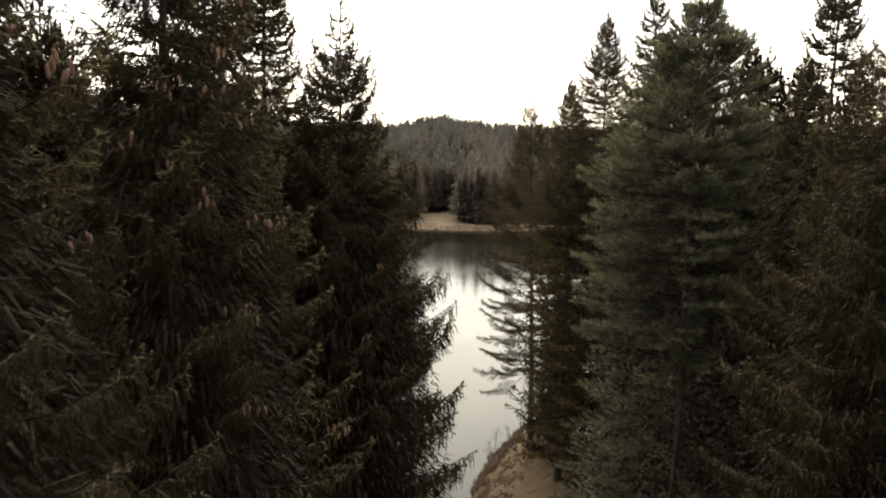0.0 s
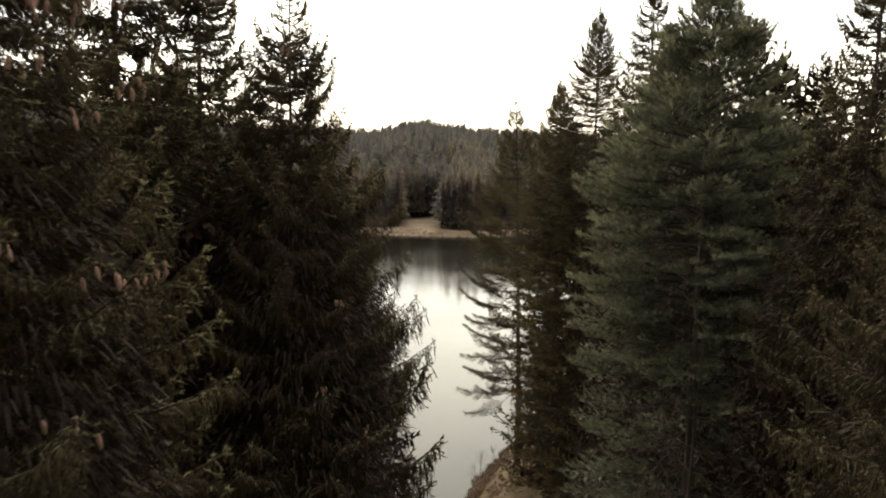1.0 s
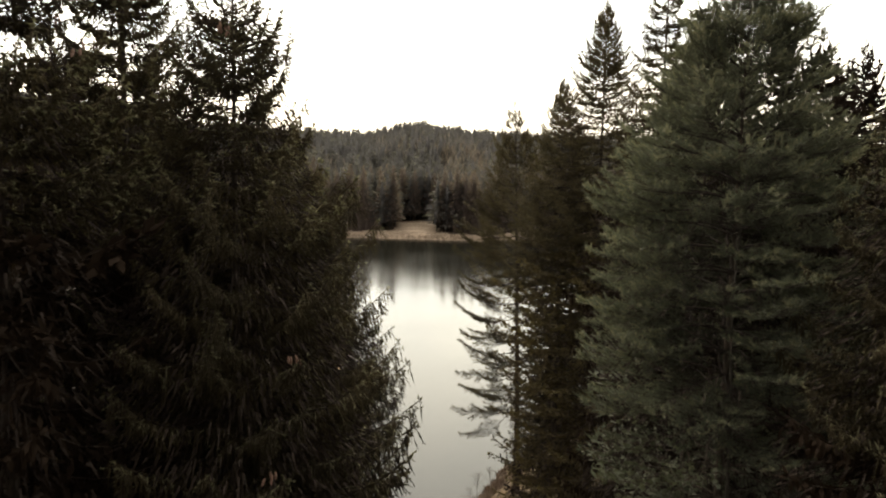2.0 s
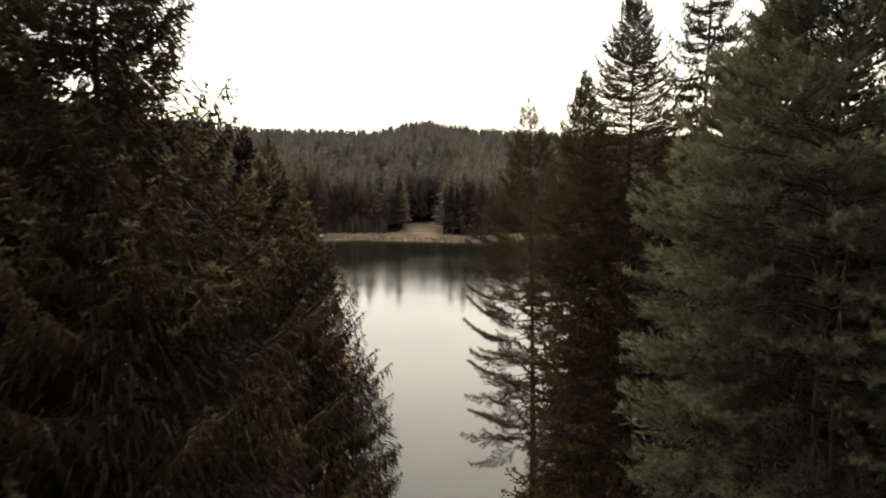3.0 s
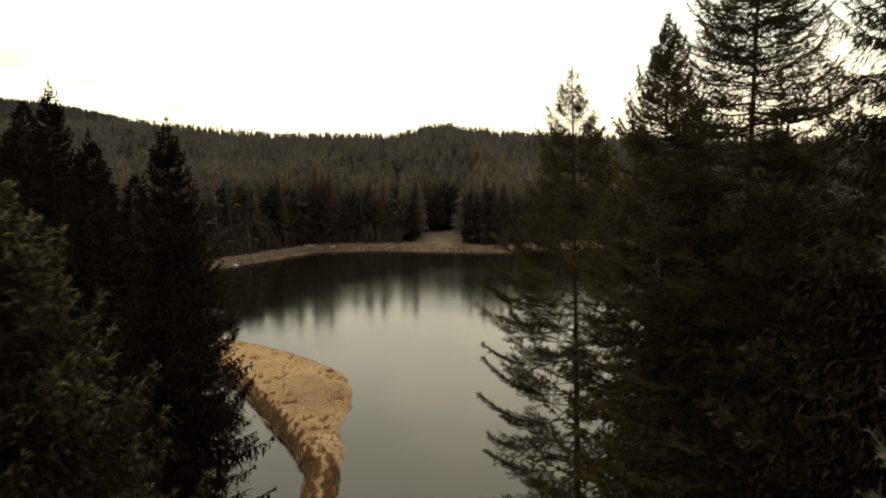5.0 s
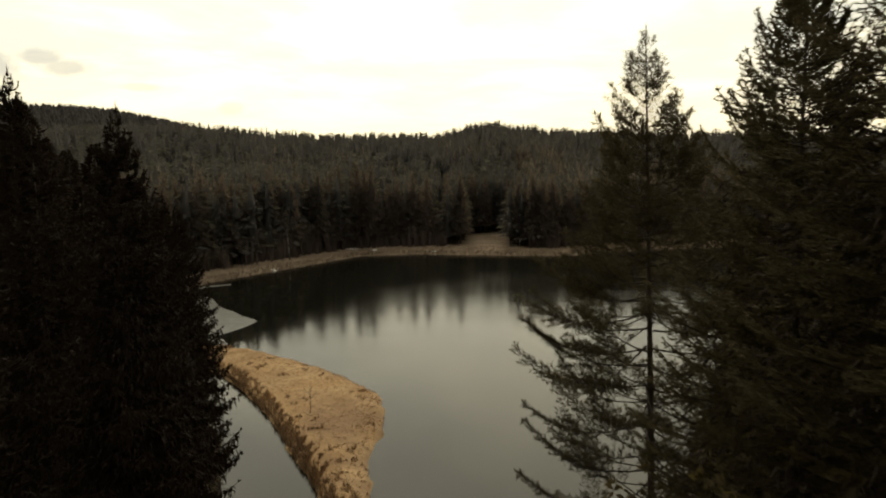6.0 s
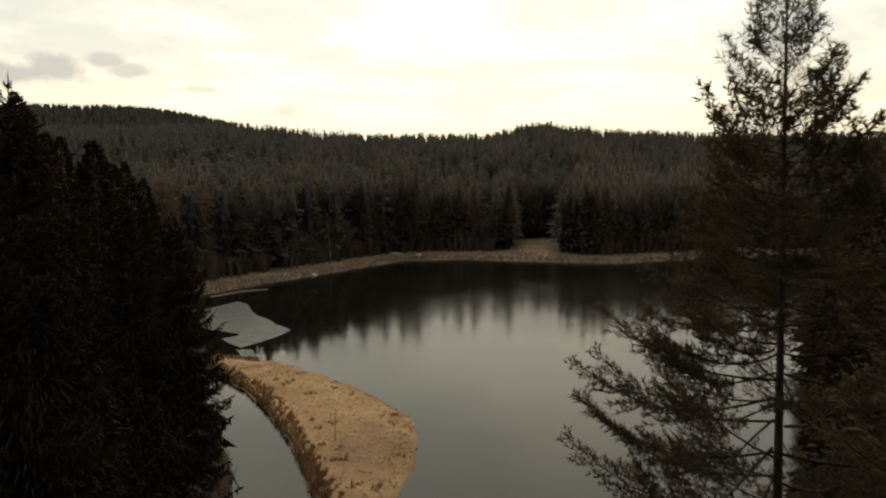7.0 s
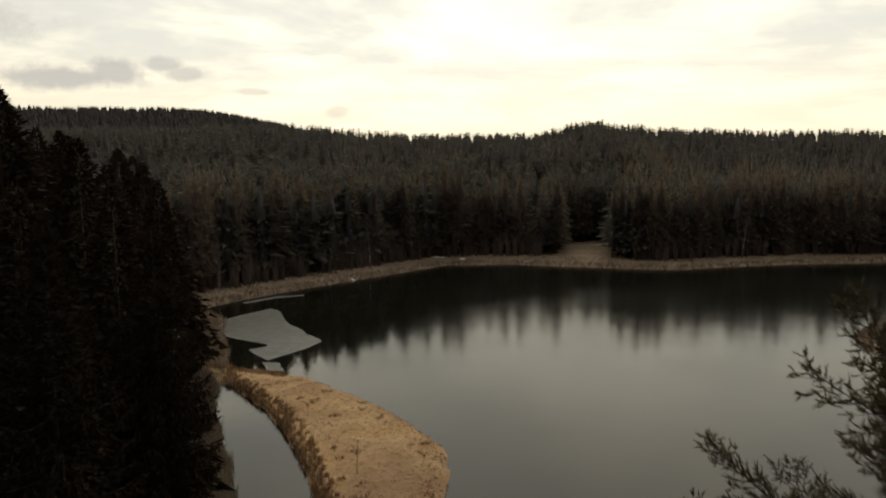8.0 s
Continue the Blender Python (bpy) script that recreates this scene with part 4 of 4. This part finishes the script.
def plant_edge():
    """The front row of the woods, tree by tree."""
    rng = np.random.RandomState(9)
    meshes = []
    for i in range(5):
        v, f = far_tree(rng, 1150, 0.165 + 0.012 * i, 0.015, 0.24, taper=0.7)
        w = tube([(0, 0, 0), (0, 0, 0.4), (0, 0, 0.98)], [0.012, 0.008, 0.001], 6)
        meshes.append((mesh_of("trunk", *w, M_BARK), mesh_of("crown", v, f, M_EDGE_LIFTED)))
    x, y = rng.uniform(-130, 120, 9000), rng.uniform(185, 330, 9000)
    ok, z, d = clear_of(x, y)
    ok &= (d < 24) | (np.abs(x + 9) < 16) & (y > 295) & (y < 307)
    x, y, z = x[ok], y[ok], z[ok]
    kept = []
    for k in range(len(x)):
        if len(kept) >= 272 or any((x[k] - a) ** 2 + (y[k] - b) ** 2 < 4.5 for a, b in kept):
            continue
        kept.append((x[k], y[k]))
        tree = new("spruce_tree")
        tree.location = (x[k], y[k], z[k] - 0.2)
        s = rng.uniform(16, 23) if x[k] > -40 else rng.uniform(19, 26)
        tree.scale = (s, s, s)
        tree.rotation_euler = (0, 0, rng.uniform(0, 6))
        tagged(tree, "dark spruce at the forest edge above the far shore", "tree", "spruces along the far shore")
        a, b = meshes[len(kept) % 5]
        part("trunk", a, tree)
        part("crown", b, tree)


plant_edge()


# ---- grass, sedge and reeds ----
def tufts(rng, x, y, z, high, spread, blades, broad=1.0):
    """Clumps of narrow blades."""
    n = len(x) * blades
    bx, by, bz = np.repeat(x, blades), np.repeat(y, blades), np.repeat(z, blades)
    h = np.repeat(high, blades) * rng.uniform(0.5, 1.15, n)
    a = rng.uniform(0, 6.28, n)
    lean = rng.uniform(0.05, 0.8, n) * spread
    o = np.stack([bx + rng.normal(size=n) * 0.12, by + rng.normal(size=n) * 0.12, bz - 0.05], 1)
    tip = o + np.stack([np.cos(a) * lean * h, np.sin(a) * lean * h, h], 1)
    b = rng.uniform(0, 6.28, n)
    w = np.stack([np.cos(b), np.sin(b), 0 * b], 1) * (broad * (0.035 + 0.03 * rng.uniform(size=n)))[:, None]
    v = np.stack([o - w, o + w, tip], 1).reshape(-1, 3)
    return v, np.arange(3 * n).reshape(-1, 3)


def plant_grass():
    rng = np.random.RandomState(21)
    x, y = rng.uniform(-60, -6, 30000), rng.uniform(78, 158, 30000)
    z, dry, d = land(x, y)
    ins = inside_and_far(x, y, SPIT)[0] & inside_and_far(x, y, LAKE)[0]
    ok = ins & (d > 0.5) & (rng.uniform(size=len(x)) > 0.75 * smooth((118 - y) / 12))
    v, f = tufts(rng, x[ok], y[ok], z[ok], rng.uniform(0.08, 0.20, ok.sum()), 3.2, 5)
    tagged(new("dry_grass", mesh_of("dry_grass", v, f, M_GRASS)), "matted dry golden grass on the low spit", "grass", "", "stuff")
    # brown sedge along the channel side and round the edge
    x, y = rng.uniform(-62, -4, 120000), rng.uniform(62, 160, 120000)
    z, dry, d = land(x, y)
    ins = inside_and_far(x, y, SPIT)[0] & inside_and_far(x, y, LAKE)[0]
    west = (x < -13.5 - (y - 100) * 0.62 + 4.0)
    clump = waves(x, y, 33, 2.4) > 0.1
    ok = ins & (d > -0.35) & ((west & (d < 2.1) & ((d < 0.5) | clump)) | (d < 0.35) & (waves(x, y, 35, 1.6) > 0.45) | (y < 110) & clump & (rng.uniform(size=len(x)) < 0.5) | (np.hypot(x + 16.5, (y - 121) * 0.8) < 4.5) & clump & (rng.uniform(size=len(x)) < 0.12))
    v, f = tufts(rng, x[ok], y[ok], z[ok], np.where(west[ok], 0.8, 0.2) * np.where(d[ok] > 1.2, 0.6, 1), 0.7, 5)
    tagged(new("sedge", mesh_of("sedge", v, f, M_SEDGE)), "dark brown sedge fringe along the water's edge", "sedge", "", "stuff")
    # tussocks standing out of the mat
    x, y = rng.uniform(-50, -8, 900), rng.uniform(84, 152, 900)
    z, dry, d = land(x, y)
    ok = inside_and_far(x, y, SPIT)[0] & inside_and_far(x, y, LAKE)[0] & (d > 0.8) & (rng.uniform(size=900) < np.where(y < 116, 0.8, 0.10))
    many = np.repeat(np.nonzero(ok)[0], 7)
    tx, ty = x[many] + 0.28 * rng.normal(size=len(many)), y[many] + 0.28 * rng.normal(size=len(many))
    v, f = tufts(rng, tx, ty, z[many], rng.uniform(0.2, 0.55, len(many)), 0.9, 6)
    tagged(new("tussocks", mesh_of("tussocks", v, f, M_SEDGE)), "brown grass tussocks on the low spit", "grass", "", "stuff")
    # brown thicket on the bank across the channel
    x, y = rng.uniform(-62, -12, 34000), rng.uniform(78, 156, 34000)
    z, dry, d = land(x, y)
    near_spit = inside_and_far(x, y, SPIT)
    ok = ~near_spit[0] & (near_spit[1] > 1.6) & (d > -0.3) & (d < 3.2) & (waves(x, y, 36, 3.0) > -0.5)
    v, f = tufts(rng, x[ok], y[ok], z[ok], rng.uniform(0.5, 2.1, ok.sum()), 0.6, 7, 1.8)
    tagged(new("thicket", mesh_of("thicket", v, f, M_BARE)), "leafless reddish-brown thicket along the channel bank", "shrubs", "", "stuff")
    # sedge on the near bank below the fir
    x, y = rng.uniform(1, 16, 22000), rng.uniform(50, 86, 22000)
    z, dry, d = land(x, y)
    ok = (d > -0.2) & (d < 4.5) & (rng.uniform(size=len(x)) < np.where(d < 1.2, 0.9, 0.25)) & (waves(x, y, 34, 2.0) > -0.1)
    v, f = tufts(rng, x[ok], y[ok], z[ok], np.where(d[ok] < 1.2, 0.55, 0.3), 0.8, 6)
    tagged(new("sedge", mesh_of("sedge", v, f, M_REED)), "brown withered sedge on the sloping near bank", "sedge", "", "stuff")
    # pale reeds on the shores
    x, y = np.concatenate([rng.uniform(-84, 112, 90000), rng.uniform(-78, -15, 30000), rng.uniform(1, 70, 30000)]), np.concatenate([rng.uniform(185, 300, 90000), rng.uniform(85, 192, 30000), rng.uniform(58, 200, 30000)])
    z, dry, d = land(x, y)
    ins = inside_and_far(x, y, SPIT)[0] & inside_and_far(x, y, LAKE)[0]
    by_spit = (inside_and_far(x, y, SPIT)[1] < 2.5) & (x > -47) & (y > 90) & (y < 156)
    ok = ~ins & ~by_spit & (d > -0.4) & (d < 11) & (dry > 0.25) & (rng.uniform(size=len(x)) < np.where(d < 3, 0.9, 0.45))
    v, f = tufts(rng, x[ok], y[ok], z[ok], np.where(d[ok] < 3, 0.9, 0.5), 0.5, 4)
    tagged(new("reeds", mesh_of("reeds", v, f, M_REED)), "pale dry reeds and grass along the shore", "reeds", "", "stuff")
    # leafless undergrowth along the foot of the far wood
    x, y = rng.uniform(-100, 110, 52000), rng.uniform(186, 320, 52000)
    z, dry, d = land(x, y)
    ok = (d > 7.5) & (d < 15) & (np.abs(x + 6) > 13) & (rng.uniform(size=len(x)) < np.clip((d - 7) / 4, 0, 1)) & (waves(x, y, 44, 7.0) > -0.5)
    v, f = tufts(rng, x[ok], y[ok], z[ok], rng.uniform(1.0, 7.5, ok.sum()), 0.35, 9, 2.8)
    tagged(new("undergrowth", mesh_of("undergrowth", v, f, M_BARE)), "leafless brown undergrowth at the foot of the far wood", "shrubs", "", "stuff")
    # bleached reed clumps on the neck between spit and wood
    t = rng.uniform(0, 1, 420)
    x, y = -52 - 14 * t + rng.normal(size=420) * 1.3, 153 + 21 * t + rng.normal(size=420) * 1.3
    z, dry, d = land(x, y)
    ok = (d > -0.3) & (waves(x, y, 41, 3.0) > -0.2)
    v, f = tufts(rng, x[ok], y[ok], z[ok], rng.uniform(0.6, 1.5, ok.sum()), 0.6, 12)
    tagged(new("reeds", mesh_of("reeds", v, f, M_STRAW)), "bleached straw-coloured reed clumps on the narrow neck", "reeds", "", "stuff")


plant_grass()


# ---- bare trees and shrubs ----
def bare_tree(rng, high, spread, limbs, thick):
    """Stem and twigs of a leafless tree."""
    hs = np.linspace(0, high, 7)
    path = np.stack([0.03 * high * np.sin(3 * hs / high + rng.uniform(0, 6)), 0.03 * high * np.sin(2 * hs / high + rng.uniform(0, 6)), hs], 1)
    stem = tube(path, thick * (1 - 0.93 * hs / high), 5)
    twigs = []
    for k in range(limbs):
        q = rng.uniform(0.3, 0.97)
        o = np.array([np.interp(q * high, hs, path[:, i]) for i in range(3)])
        az, up, ln = rng.uniform(0, 6.28), rng.uniform(0.5, 1.1), spread * (1.15 - q) * rng.uniform(0.6, 1.2)
        d0 = np.array([math.cos(az) * math.cos(up), math.sin(az) * math.cos(up), math.sin(up)])
        twigs.append(tube([o, o + d0 * ln * 0.5, o + d0 * ln + [0, 0, 0.15 * ln]], [thick * 0.28, thick * 0.16, thick * 0.03], 3))
        for j in range(6):
            p = o + d0 * ln * rng.uniform(0.3, 1)
            e = d0 + rng.normal(size=3) * 0.6
            twigs.append(tube([p, p + e * ln * 0.35], [thick * 0.10, thick * 0.02], 3))
    return stem, join(twigs)


def plant_bare():
    rng = np.random.RandomState(31)
    for x, y, high in ((-59.8, 241.8, 13), (-80.0, 202.5, 12), (36, 276, 11), (-52, 268, 9), (-88, 222, 12), (-40, 274, 11)):
        stem, tw = bare_tree(rng, high, 3.2, 30, 0.14)
        tree = new("birch_tree")
        tree.location = (x, y, ground_z(x, y) - 0.1)
        tagged(tree, "leafless birch with pale trunk at the forest edge", "tree", "birches on the far shore")
        part("trunk", mesh_of("trunk", *stem, M_BIRCH, True), tree, "white birch trunk")
        part("twig_crown", mesh_of("twig_crown", *tw, M_BARE), tree)
    for x, y, high, s in ((-20.4, 122.5, 3.4, 1.6), (4.6, 69.0, 2.6, 1.4), (5.4, 70.6, 3.0, 1.6), (6.6, 73.6, 2.4, 1.3)):
        stem, tw = bare_tree(rng, high, s, 22, 0.035)
        tree = new("shrub")
        tree.location = (x, y, ground_z(x, y) - 0.05)
        tagged(tree, "leafless brown shrub among dry grass", "shrub")
        part("trunk", mesh_of("trunk", *stem, M_BARK), tree)
        part("twig_crown", mesh_of("twig_crown", *tw, M_BARE), tree)


plant_bare()


def dead_stem():
    x, y, top = 10.5, 32.4, 30.2
    z0 = ground_z(x, y) - 0.1
    rng = np.random.RandomState(77)
    hs = np.linspace(0, top - z0, 14)
    path = np.stack([0.25 + 0.12 * np.sin(hs * 0.5), 0.1 * np.sin(hs * 0.37 + 1), hs], 1)
    tree = new("dead_tree")
    tree.location = (x, y, z0)
    tagged(tree, "bleached dead tree stem with bare broken limbs beside the pine", "tree")
    part("trunk", mesh_of("trunk", *tube(path, 0.085 * (1 - hs / hs[-1]) ** 0.8 + 0.02, 8), M_DEAD, True), tree, "grey weathered trunk")
    for k in range(34):
        h = rng.uniform(0.3, 0.97) * hs[-1]
        o = np.array([np.interp(h, hs, path[:, i]) for i in range(3)])
        az, ln = rng.uniform(0, 6.28), rng.uniform(0.5, 2.2) * (1.15 - h / hs[-1])
        d = np.array([math.cos(az), math.sin(az), rng.uniform(-0.5, 0.2)])
        part("limb", mesh_of("limb", *tube([o, o + d * ln * 0.5, o + d * ln - [0, 0, 0.15 * ln]], [0.03, 0.02, 0.006], 4), M_DEAD), tree)


dead_stem()


def shore_bits():
    for cx, cy, a, b in ((-47.0, 264.2, 2.2, 0.9), (-39.8, 263.6, 1.3, 0.6), (-22.0, 264.0, 1.0, 0.5), (-60.0, 229.5, 0.9, 0.5)):
        rng = np.random.RandomState(int(abs(cx) * 10))
        z = ground_z(cx, cy)
        v, f = [(0, 0, 0.28)], []
        for ring in (0.6, 1.0):
            for k in range(12):
                g = rng.uniform(0.8, 1.2) * ring
                x, y = a * g * math.cos(k * math.pi / 6), b * g * math.sin(k * math.pi / 6)
                v.append((x, y, ground_z(cx + x, cy + y) - z + (0.16 if ring < 1 else -0.06)))
        for k in range(12):
            k2 = (k + 1) % 12
            f += [(0, 1 + k, 1 + k2), (1 + k, 13 + k, 13 + k2), (1 + k, 13 + k2, 1 + k2)]
        ob = new("snow_patch", mesh_of("snow_patch", v, f, M_SNOW, True))
        ob.location = (cx, cy, z)
        tagged(ob, "small leftover patch of old snow on the bank", "snow", "snow patches on the far bank")
    z = ground_z(-49, 263)
    log = new("fallen_trunk", mesh_of("fallen_trunk", *tube([(0, 0, 0.1), (-1.4, 1.2, 1.9), (-3.0, 2.4, 4.4), (-4.0, 3.0, 6.4)], [0.16, 0.14, 0.10, 0.04], 7), M_BARK, True))
    log.location = (-46, 264.0, z)
    tagged(log, "leaning dead trunk on the far bank", "trunk")


shore_bits()
